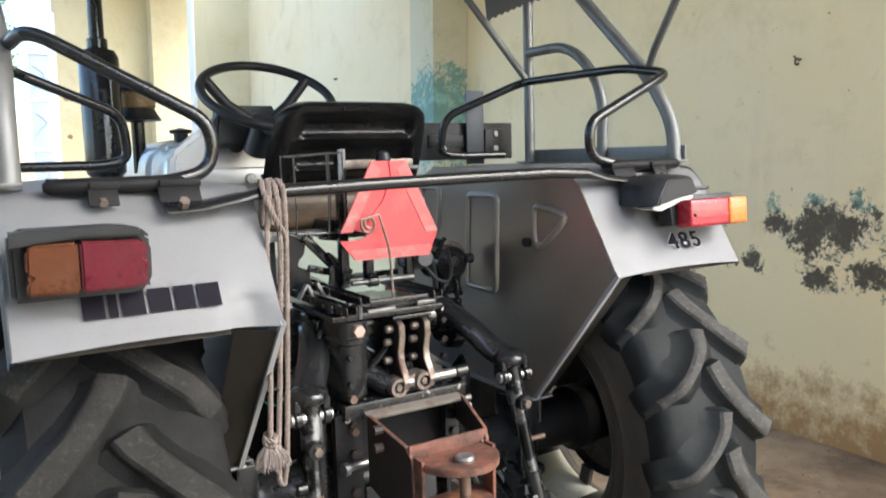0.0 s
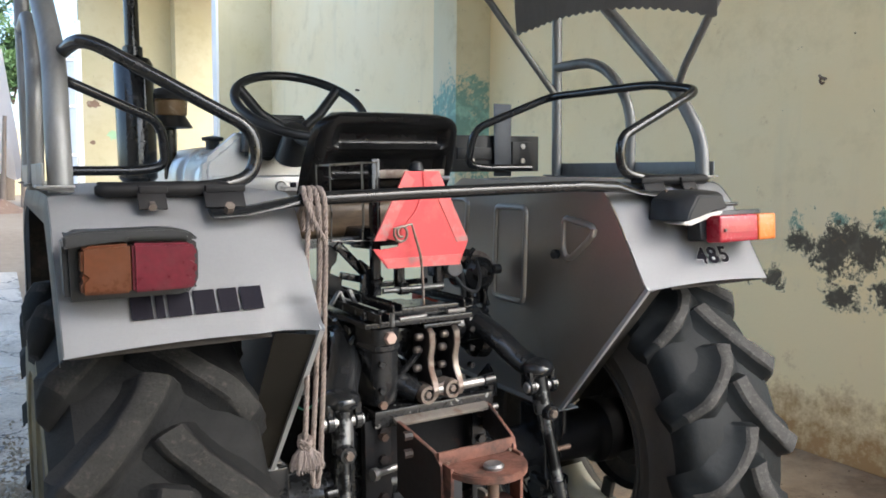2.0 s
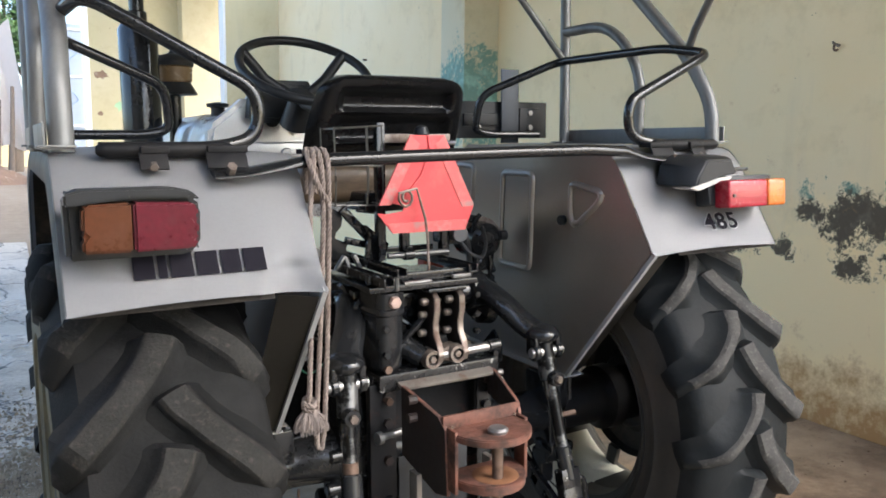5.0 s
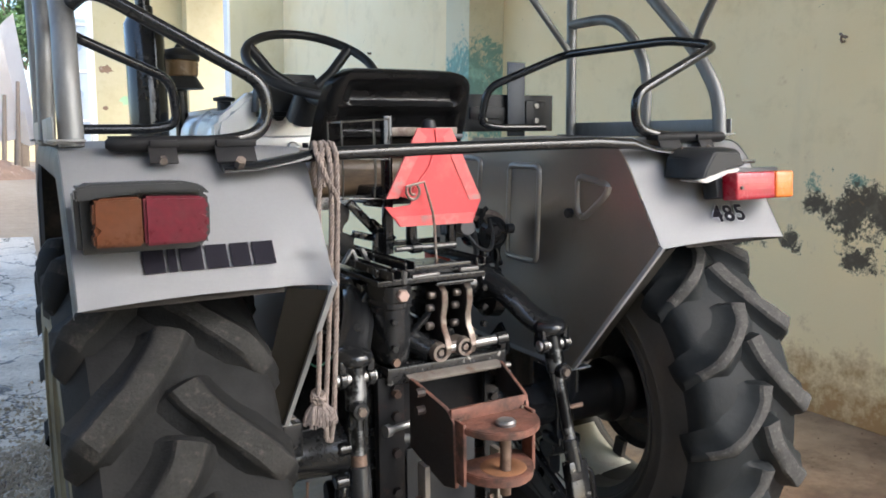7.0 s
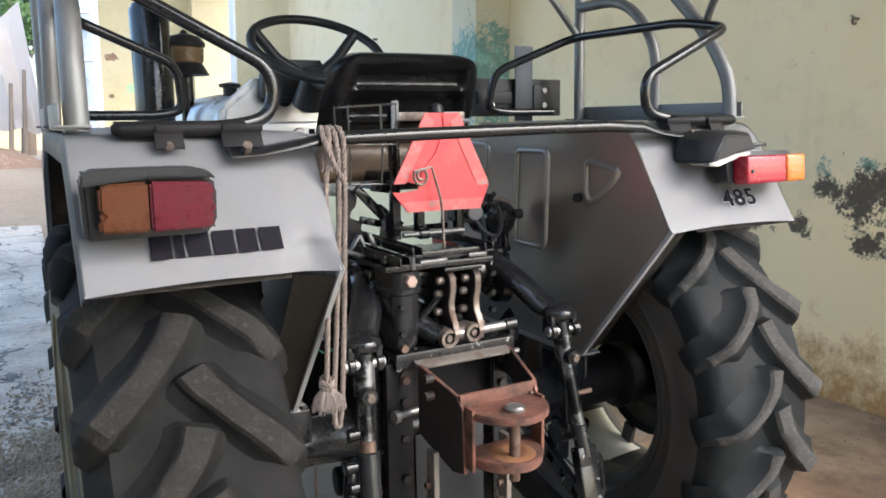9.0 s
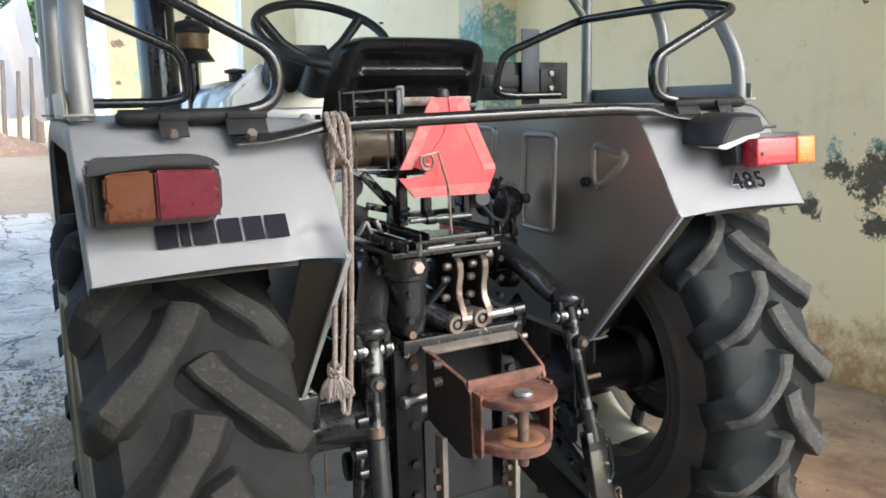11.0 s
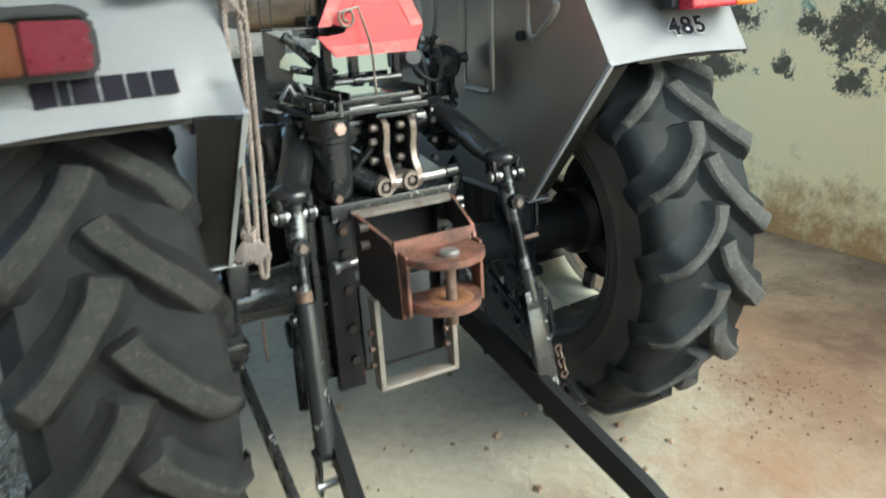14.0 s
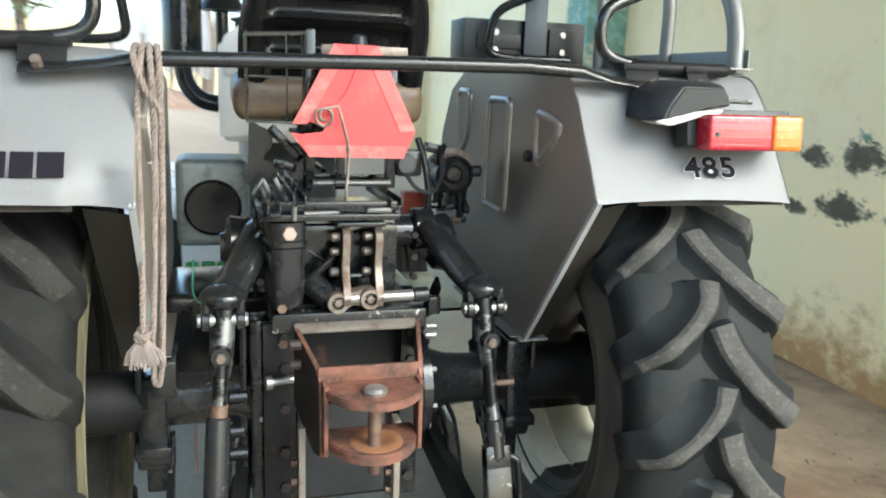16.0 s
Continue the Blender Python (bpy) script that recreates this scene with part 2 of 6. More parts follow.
DULL_BLACK.node_tree.nodes["Principled BSDF"].inputs["Specular IOR Level"].default_value = 0.15
CHIPPED = material("chipped_black_paint", (0.014, 0.014, 0.015), 0.22, 0.0, 0.3, 9, 60, 0.04, spot=(0.34, 0.33, 0.31), spot_scale=24, spot_cut=(0.61, 0.66), spot_rough=0.4)
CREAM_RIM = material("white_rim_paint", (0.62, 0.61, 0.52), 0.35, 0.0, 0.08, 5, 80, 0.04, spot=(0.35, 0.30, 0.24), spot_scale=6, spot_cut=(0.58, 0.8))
ROD_STEEL = material("flaking_black_on_steel", (0.17, 0.17, 0.172), 0.38, 0.7, 0.2, 12, 60, 0.08, spot=(0.015, 0.015, 0.016), spot_scale=14, spot_cut=(0.44, 0.52), spot_rough=0.3)
ROD_BLACK = material("rubbed_black_tube", (0.020, 0.021, 0.023), 0.20, 0.15, 0.3, 9, 60, 0.04, spot=(0.30, 0.29, 0.28), spot_scale=22, spot_cut=(0.62, 0.68), spot_rough=0.4)
WORN = material("worn_grey_steel", (0.21, 0.175, 0.15), 0.42, 0.55, 0.25, 14, 80, 0.15, spot=(0.09, 0.05, 0.035), spot_scale=16, spot_cut=(0.48, 0.66), spot_rough=0.7)
# Dirt colour darkened to hold the shade under the mudguards.
DIRTY_SHADE = material("dirty_shaded_underside", (0.060, 0.052, 0.045), 0.9, 0.0, 0.35, 8, 60, 0.4, spot=(0.13, 0.105, 0.08), spot_scale=7)
# The dark base carries the shade inside the wheels; the spots are dust.
RIM_DUSTY_SHADE = material("dusty_shaded_rim", (0.030, 0.029, 0.027), 0.5, 0.1, 0.3, 6, 80, 0.1, spot=(0.07, 0.06, 0.048), spot_scale=5)
NAVY = material("navy_vinyl", (0.0105, 0.0095, 0.0145), 0.75, 0.0, 0.1, 8, 80, 0.02)
NAVY.node_tree.nodes["Principled BSDF"].inputs["Specular IOR Level"].default_value = 0.12
DECAL_WHITE = material("white_vinyl", (0.72, 0.72, 0.73), 0.4, 0.0, 0.06)
SIGN_RED = material("red_reflector_sheet", (0.62, 0.058, 0.066), 0.42, 0.0, 0.08, 7, 100, 0.03, spot=(0.68, 0.125, 0.115), spot_scale=6, spot_cut=(0.55, 0.8))
SIGN_PINK = material("faded_reflector_sheet", (0.60, 0.110, 0.108), 0.45, 0.0, 0.15, 12, 100, 0.03, spot=(0.40, 0.20, 0.19), spot_scale=14, spot_cut=(0.54, 0.66))
FRAY = material("frayed_fibre", (0.235, 0.195, 0.178), 0.9, 0.0, 0.3, 30, 200, 0.2)
ROPE = material("rope_fibre", (0.20, 0.162, 0.142), 0.9, 0.0, 0.35, 30, 200, 0.3, spot=(0.115, 0.088, 0.075), spot_scale=9, spot_cut=(0.5, 0.75))
CANVAS = material("grey_canvas", (0.20, 0.19, 0.18), 0.85, 0.0, 0.2, 6, 200, 0.2)


def ground_material(name, stops, scale=0.8, bump=0.35, rough=0.85, wet=None, side=None, stains=(), cracks=False):
    """Earth and worn concrete: patches at three scales, grit, and, with side, a second soil that takes over across x."""
    m = bpy.data.materials.new(name)
    m.use_nodes = True
    nt = m.node_tree
    b = nt.nodes["Principled BSDF"]
    lk = nt.links.new
    geo = nt.nodes.new("ShaderNodeNewGeometry")

    def noise_node(s, detail=8.0, r=0.62):
        n = nt.nodes.new("ShaderNodeTexNoise")
        n.inputs["Scale"].default_value, n.inputs["Detail"].default_value, n.inputs["Roughness"].default_value = s, detail, r
        lk(geo.outputs["Position"], n.inputs["Vector"])
        return n

    a, f = noise_node(scale), noise_node(scale * 18)
    mx = nt.nodes.new("ShaderNodeMix")
    mx.data_type = "FLOAT"
    mx.inputs[0].default_value = 0.35
    lk(a.outputs[0], mx.inputs[2])
    lk(f.outputs[0], mx.inputs[3])
    ramp = nt.nodes.new("ShaderNodeValToRGB")
    el = ramp.color_ramp.elements
    while len(el) < len(stops):
        el.new(0.5)
    for e, (p, c) in zip(el, stops):
        e.position, e.color = p, (*c, 1)
    lk(mx.outputs[0], ramp.inputs[0])
    colour = ramp.outputs[0]
    if side:
        x0, x1, c0, c1 = side
        sx = nt.nodes.new("ShaderNodeSeparateXYZ")
        lk(geo.outputs["Position"], sx.inputs[0])
        add = nt.nodes.new("ShaderNodeMath")
        add.operation = "MULTIPLY_ADD"
        w = noise_node(1.6)
        lk(w.outputs[0], add.inputs[0])
        add.inputs[1].default_value = 2.2
        lk(sx.outputs[0], add.inputs[2])
        mr = nt.nodes.new("ShaderNodeMapRange")
        mr.inputs[1].default_value, mr.inputs[2].default_value = x0 + 1.1, x1 + 1.1
        lk(add.outputs[0], mr.inputs[0])
        r2 = nt.nodes.new("ShaderNodeValToRGB")
        r2.color_ramp.elements[0].position, r2.color_ramp.elements[0].color = 0.38, (*c0, 1)
        r2.color_ramp.elements[1].position, r2.color_ramp.elements[1].color = 0.62, (*c1, 1)
        w2 = noise_node(3.2)
        lk(w2.outputs[0], r2.inputs[0])
        cm = nt.nodes.new("ShaderNodeMix")
        cm.data_type = "RGBA"
        near = nt.nodes.new("ShaderNodeMapRange")
        near.inputs[1].default_value, near.inputs[2].default_value = 4.2, 2.4
        lk(sx.outputs[1], near.inputs[0])
        both_ways = nt.nodes.new("ShaderNodeMath")
        both_ways.operation = "MULTIPLY"
        lk(mr.outputs[0], both_ways.inputs[0])
        lk(near.outputs[0], both_ways.inputs[1])
        lk(both_ways.outputs[0], cm.inputs[0])
        lk(colour, cm.inputs[6])
        lk(r2.outputs[0], cm.inputs[7])
        colour = cm.outputs[2]
    def blend(fac, c):
        cm = nt.nodes.new("ShaderNodeMix")
        cm.data_type = "RGBA"
        lk(fac, cm.inputs[0])
        lk(colour, cm.inputs[6])
        cm.inputs[7].default_value = (*c, 1)
        return cm.outputs[2]

    def span(src, lo, hi):
        mr = nt.nodes.new("ShaderNodeMapRange")
        mr.inputs[1].default_value, mr.inputs[2].default_value = lo, hi
        lk(src, mr.inputs[0])
        return mr.outputs[0]

    for k, (sx_, sy_, radius, c) in enumerate(stains):
        away = nt.nodes.new("ShaderNodeVectorMath")
        away.operation = "DISTANCE"
        lk(geo.outputs["Position"], away.inputs[0])
        away.inputs[1].default_value = (sx_, sy_, 0)
        torn = noise_node(4.5 + k, 10.0, 0.74)
        tot = nt.nodes.new("ShaderNodeMath")
        tot.operation = "MULTIPLY_ADD"
        lk(torn.outputs[0], tot.inputs[0])
        tot.inputs[1].default_value = radius * 2.6
        lk(away.outputs["Value"], tot.inputs[2])
        colour = blend(span(tot.outputs[0], radius * 2.45, radius * 1.35), c)
    if cracks:
        bend = noise_node(1.7, 5.0)
        push = nt.nodes.new("ShaderNodeVectorMath")
        push.operation = "MULTIPLY_ADD"
        lk(bend.outputs["Color"], push.inputs[0])
        push.inputs[1].default_value = (0.9, 0.9, 0.0)
        lk(geo.outputs["Position"], push.inputs[2])
        cells = nt.nodes.new("ShaderNodeTexVoronoi")
        cells.feature = "DISTANCE_TO_EDGE"
        cells.inputs["Scale"].default_value = 1.5
        lk(push.outputs[0], cells.inputs["Vector"])
        colour = blend(span(cells.outputs["Distance"], 0.022, 0.006), (0.035, 0.030, 0.026))
    lk(colour, b.inputs["Base Color"])
    if wet:
        wr = nt.nodes.new("ShaderNodeMapRange")
        wr.inputs[1].default_value, wr.inputs[2].default_value = 0.42, 0.58
        wr.inputs[3].default_value, wr.inputs[4].default_value = wet, rough
        w3 = noise_node(0.7)
        lk(w3.outputs[0], wr.inputs[0])
        lk(wr.outputs[0], b.inputs["Roughness"])
    else:
        b.inputs["Roughness"].default_value = rough
    bp = nt.nodes.new("ShaderNodeBump")
    bp.inputs["Strength"].default_value, bp.inputs["Distance"].default_value = bump, 0.02
    lk(f.outputs[0], bp.inputs["Height"])
    lk(bp.outputs[0], b.inputs["Normal"])
    return m


def wall_material(name, base, base2, flake=(), moss=(), green=(0.16, 0.30, 0.24), dark=(0.085, 0.078, 0.058), low_tone=None):
    """Limewash on plaster, uneven and dirty; at the places in flake and moss (y, z and half sizes) paint has come away
    down to dark plaster or to an older green coat; below a ragged edge the wall can turn yellower and lighter.
    """
    m = bpy.data.materials.new(name)
    m.use_nodes = True
    nt = m.node_tree
    b = nt.nodes["Principled BSDF"]
    lk = nt.links.new
    geo = nt.nodes.new("ShaderNodeNewGeometry")

    def noise_node(s, detail=7.0, r=0.6, stretch=None):
        n = nt.nodes.new("ShaderNodeTexNoise")
        n.inputs["Scale"].default_value, n.inputs["Detail"].default_value, n.inputs["Roughness"].default_value = s, detail, r
        if stretch:
            mp = nt.nodes.new("ShaderNodeMapping")
            mp.inputs["Scale"].default_value = stretch
            lk(geo.outputs["Position"], mp.inputs[0])
            lk(mp.outputs[0], n.inputs["Vector"])
        else:
            lk(geo.outputs["Position"], n.inputs["Vector"])
        return n

    def mix(fac, x, y):
        cm = nt.nodes.new("ShaderNodeMix")
        cm.data_type = "RGBA"
        lk(fac, cm.inputs[0])
        for sock, v in ((cm.inputs[6], x), (cm.inputs[7], y)):
            if isinstance(v, tuple):
                sock.default_value = (*v, 1)
            else:
                lk(v, sock)
        return cm.outputs[2]

    def rng(src, lo, hi):
        mr = nt.nodes.new("ShaderNodeMapRange")
        mr.inputs[1].default_value, mr.inputs[2].default_value = lo, hi
        lk(src, mr.inputs[0])
        return mr.outputs[0]

    def math_node(op, x, y):
        n = nt.nodes.new("ShaderNodeMath")
        n.operation = op
        for k, v in enumerate((x, y)):
            if isinstance(v, (int, float)):
                n.inputs[k].default_value = v
            else:
                lk(v, n.inputs[k])
        return n.outputs[0]

    big = noise_node(0.9)
    runs = noise_node(1.0, 6, 0.6, (3.0, 3.0, 0.35))
    fine = noise_node(38)
    colour = mix(rng(big.outputs[0], 0.35, 0.65), base, base2)
    colour = mix(rng(runs.outputs[0], 0.60, 0.90), colour, tuple(c * 0.80 for c in base2))
    smudge = noise_node(2.6, 9, 0.7)
    colour = mix(rng(smudge.outputs[0], 0.52, 0.80), colour, tuple(c * f for c, f in zip(base2, (0.80, 0.76, 0.66))))
    specks = noise_node(24, 3, 0.5)
    colour = mix(rng(specks.outputs[0], 0.745, 0.78), colour, (0.13, 0.09, 0.05))
    if flake:
        xyz = nt.nodes.new("ShaderNodeSeparateXYZ")
        lk(geo.outputs["Position"], xyz.inputs[0])
        torn = noise_node(5.0, 12, 0.78)
        crumbs = noise_node(24.0, 10, 0.78)
        ragged = math_node("ADD", math_node("MULTIPLY", math_node("SUBTRACT", torn.outputs[0], 0.5), 3.6), math_node("MULTIPLY", math_node("SUBTRACT", crumbs.outputs[0], 0.5), 3.0))

        def patches(spots_at, level):
            field = None
            for y0, z0, ry, rz in spots_at:
                dy = math_node("DIVIDE", math_node("SUBTRACT", xyz.outputs[1], y0), ry)
                dz = math_node("DIVIDE", math_node("SUBTRACT", xyz.outputs[2], z0), rz)
                near = math_node("SUBTRACT", 1.0, math_node("SQRT", math_node("ADD", math_node("MULTIPLY", dy, dy), math_node("MULTIPLY", dz, dz)), 0.0))
                field = near if field is None else math_node("MAXIMUM", field, near)
            return rng(math_node("ADD", field, ragged), level, level + 0.25)

        soil = noise_node(9.0, 8, 0.7)
        under = mix(rng(soil.outputs[0], 0.5, 0.7), dark, tuple(c * 1.8 for c in dark))
        spots = patches(flake, 0.12)
        if low_tone:
            edge = math_node("ADD", xyz.outputs[2], math_node("MULTIPLY", math_node("SUBTRACT", torn.outputs[0], 0.5), 0.9))
            colour = mix(rng(edge, 1.30, 1.02), colour, low_tone)
        if moss:
            colour = mix(patches(moss, 0.55), colour, green)
        colour = mix(spots, colour, under)
        lowdirt = math_node("ADD", math_node("MULTIPLY", rng(xyz.outputs[2], 0.62, 0.0), 0.40), noise_node(5.0, 9, 0.75).outputs[0])
        colour = mix(math_node("MULTIPLY", rng(lowdirt, 0.62, 0.86), rng(xyz.outputs[1], 4.0, 2.5)), colour, (0.46, 0.265, 0.110))
    lk(colour, b.inputs["Base Color"])
    b.inputs["Roughness"].default_value = 0.82
    bp = nt.nodes.new("ShaderNodeBump")
    bp.inputs["Strength"].default_value, bp.inputs["Distance"].default_value = 0.18, 0.01
    lk(fine.outputs[0], bp.inputs["Height"])
    lk(bp.outputs[0], b.inputs["Normal"])
    return m


FLAKED = ((0.62, 1.17, 0.16, 0.20), (0.45, 1.22, 0.20, 0.17), (0.84, 1.24, 0.13, 0.09), (0.55, 0.95, 0.12, 0.10), (0.28, 1.00, 0.15, 0.12), (0.02, 1.10, 0.25, 0.14), (0.99, 1.02, 0.08, 0.08), (1.38, 1.28, 0.22, 0.10), (1.75, 1.25, 0.16, 0.07), (1.50, 0.97, 0.30, 0.09), (1.86, 0.93, 0.12, 0.05))
MOSSY = ((0.85, 1.33, 0.12, 0.14), (0.60, 1.38, 0.12, 0.09), (0.36, 1.36, 0.14, 0.12), (1.40, 1.38, 0.12, 0.06))
WALL = wall_material("yellow_limewash", (0.84, 0.695, 0.43), (0.86, 0.74, 0.50), FLAKED, MOSSY, dark=(0.105, 0.088, 0.062), green=(0.20, 0.31, 0.24), low_tone=(0.93, 0.765, 0.455))
WALL_FAR = wall_material("cream_limewash", (0.545, 0.482, 0.290), (0.585, 0.522, 0.345))
TEAL = wall_material("teal_flaked_paint", (0.66, 0.62, 0.46), (0.62, 0.58, 0.42), ((4.3, 2.05, 0.45, 0.50),), dark=(0.19, 0.33, 0.29))
WHITE_TRIM = material("white_trim_paint", (0.80, 0.80, 0.78), 0.5, 0, 0.05, 2, 60, 0.05)
CEIL = material("ceiling_plaster", (0.52, 0.50, 0.44), 0.9, 0, 0.1, 1.5, 40, 0.1)
# The first stain is a pale tone standing in for light beside the wall.
FLOOR = ground_material("dusty_concrete", [(0.30, (0.15, 0.127, 0.092)), (0.46, (0.255, 0.222, 0.170)), (0.60, (0.305, 0.270, 0.208)), (0.75, (0.235, 0.208, 0.166))], 1.1, 0.6, 0.8, None, (1.15, 1.7, (0.150, 0.096, 0.056), (0.30, 0.208, 0.132)), stains=((2.45, 0.9, 0.80, (0.46, 0.335, 0.215)), (1.50, -0.72, 0.50, (0.150, 0.092, 0.056)), (1.02, -0.68, 0.42, (0.22, 0.135, 0.080)), (2.0, -0.32, 0.45, (0.11, 0.062, 0.040)), (1.7, 0.25, 0.40, (0.23, 0.135, 0.082)), (0.35, -0.45, 0.16, (0.25, 0.20, 0.145)), (1.52, -0.33, 0.36, (0.17, 0.098, 0.057))))
APRON = ground_material("wet_concrete", [(0.34, (0.165, 0.140, 0.110)), (0.46, (0.43, 0.385, 0.315)), (0.56, (0.60, 0.545, 0.455)), (0.70, (0.39, 0.335, 0.262))], 1.5, 1.0, 0.7, 0.22, cracks=True)
SAND = ground_material("sandy_earth", [(0.3, (0.20, 0.145, 0.095)), (0.55, (0.30, 0.235, 0.165)), (0.75, (0.36, 0.30, 0.22))], 0.5, 0.5, 0.9)

# ---- the place ----
RIGHT, FRONT, ROOF, TOP = 3.02, 10.5, 4.2, 5.8


def ground_height(x, y):
    rise = min(max((y - 5.5) / 9.0, 0.0), 1.0)
    return -0.03 + 0.85 * rise * rise * (3 - 2 * rise) if x < 2.5 else -0.03


def build_ground():
    bm = bmesh.new()
    xs = [-400, -120, -40, -20, -12, -8, -6, -4, -2, 0, 1.2, 2.4, 4, 8, 20, 60, 200, 400]
    ys = [-400, -100, -30, -10, -4, 0, 3, 5, 6.5, 8, 9.5, 11, 12.5, 14, 16, 20, 30, 60, 150, 400]
    grid = [[bm.verts.new((x, y, ground_height(x, y))) for x in xs] for y in ys]
    for j in range(len(ys) - 1):
        for i in range(len(xs) - 1):
            bm.faces.new((grid[j][i], grid[j][i + 1], grid[j + 1][i + 1], grid[j + 1][i]))
    thing("ground", bm, SAND, "pale sandy earth yard beyond the shed", "ground", "structure")


build_ground()


def uneven_slab(name, x0, x1, y0, y1, top, step, amp, mat, label, follow=False):
    bm = bmesh.new()
    nx, ny = int((x1 - x0) / step), int((y1 - y0) / step)
    grid = []
    for j in range(ny + 1):
        row = []
        for i in range(nx + 1):
            x, y = x0 + (x1 - x0) * i / nx, y0 + (y1 - y0) * j / ny
            h = noise.fractal((x * 1.3, y * 1.3, 0), 1.0, 2.0, 4) * amp + noise.noise((x * 9, y * 9, 3)) * amp * 0.4
            row.append(bm.verts.new((x, y, top + h - amp + (ground_height(x, y) + 0.03 if follow else 0.0))))
        grid.append(row)
    for j in range(ny):
        for i in range(nx):
            bm.faces.new((grid[j][i], grid[j][i + 1], grid[j + 1][i + 1], grid[j + 1][i]))
    return thing(name, bm, mat, label, name, "structure")


uneven_slab("floor", -0.78, 3.05, -5.0, 10.5, 0.006, 0.06, 0.006, FLOOR, "dusty beige concrete shed floor with brown stains")
uneven_slab("pavement", -9.0, -0.76, -6.0, 9.3, 0.003, 0.10, 0.008, APRON, "grey wet cracked concrete yard beside the tractor", True)


def wall(name, poly_size, at, mat, label, bevel=0.006):
    return thing(name, box_bm(poly_size, at, bevel), mat, label, "wall", "structure")


wall("wall_right", (0.25, 12.0, TOP), (RIGHT + 0.125, 4.5, TOP / 2), WALL, "yellow limewashed wall with a band of flaked paint")
wall("pilaster", (0.37, 0.42, ROOF), (RIGHT - 0.185, 4.15 + 0.21, ROOF / 2 - 0.003), TEAL, "pilaster with flaking teal and cream paint")
wall("wall_front", (RIGHT - 2.13, 0.23, TOP), (2.17 + (RIGHT - 2.13) / 2, FRONT + 0.115, TOP / 2), WALL_FAR, "cream limewashed front wall beside an opening")
thing("trim", box_bm((0.04, 0.26, TOP), (2.148, FRONT + 0.115, TOP / 2), 0.004), WHITE_TRIM, "white painted jamb of the wide opening", "trim", "structure")
# Added out of view to keep light from behind left off the tractor.
wall("light_block_back", (7.2, 0.25, ROOF), (-4.2, -4.1, ROOF / 2), WALL_FAR, "plain cream wall out of view, added to block light from behind left")
# Never in view; its extent is chosen for how much sky gets in.
thing("ceiling", box_bm((RIGHT + 2.6, 8.4, 0.15), ((RIGHT - 2.5) / 2, 1.4, ROOF + 0.08)), CEIL, "plain shed ceiling out of view, its edges set to shape the light", "ceiling", "structure")
# Unseen screen on the left, as tall and long as the side light needs.
wall("light_block_left", (0.25, 4.6, 3.7), (-3.9, -1.80, 1.85), material("plain_grey_render", (0.30, 0.28, 0.25), 0.9, 0, 0.2, 2, 40, 0.2), "plain grey wall out of view, added to cut light from the left")
wall("wall_far", (3.2, 0.25, 6.0), (2.35, 16.1, 3.0), WALL_FAR, "cream yellow wall of the building beyond the opening")
wall("wall_pier", (0.85, 0.45, 6.0), (3.0, 15.76, 3.0), WALL_FAR, "pale pier on the building beyond the opening")

# Slab added above the view to hold sky light off the far wall.
thing("far_shade_roof", box_bm((4.6, 5.6, 0.16), (2.9, 14.0, 6.1)), CEIL, "plain roof slab out of view, added to shade the building beyond", "roof", "structure")

# ---- the tractor ----
ROOT = pose(0, 0, 0, 0, -1.146, 0) @ Matrix.Translation((0.02, 0, 0.075))
tractor = empty("tractor", ROOT, "silver and black farm tractor with a dented rear mudguard", "tractor")



def both(name, maker, mat, label="", label_left=None, smooth=True):
    """One part on each side: maker() gives the right one."""
    r = part(name, maker(), mat, tractor, label, smooth)
    l = part(name, mirror(maker()), mat, tractor, label_left or label, smooth)
    return r, l


# rear tyres: carcass, and lugs in chevrons that point up when seen from behind
TW = 0.212
TC = 0.785
AY, AZ = 0.055, 0.60


def crown(u):
    a = abs(u) / TW
    return 0.646 - 0.028 * a ** 2.2


def tyre_bm():
    bm = bmesh.new()
    prof = [(-0.165, 0.352), (-0.180, 0.372), (-0.192, 0.398), (-0.199, 0.403), (-0.196, 0.412), (-0.202, 0.43), (-0.206, 0.450), (-0.213, 0.455), (-0.209, 0.462), (-0.213, 0.50), (-0.212, 0.56), (-0.202, 0.600), (-0.190, 0.616)]
    prof += [(u, crown(u)) for u in (-0.165, -0.12, -0.07, 0.0, 0.07, 0.12, 0.165)]
    prof += [(-a, r) for a, r in prof[10::-1]]
    prof += [(0.12, 0.345), (0.0, 0.342), (-0.12, 0.345)]
    lathe_bm(prof, (TC, AY, AZ), "x", 96, bm, closed=True)
    for f in bm.faces:
        c = f.calc_center_median()
        if math.hypot(c.y - AY, c.z - AZ) < 0.575:
            f.material_index = 1
    return bm


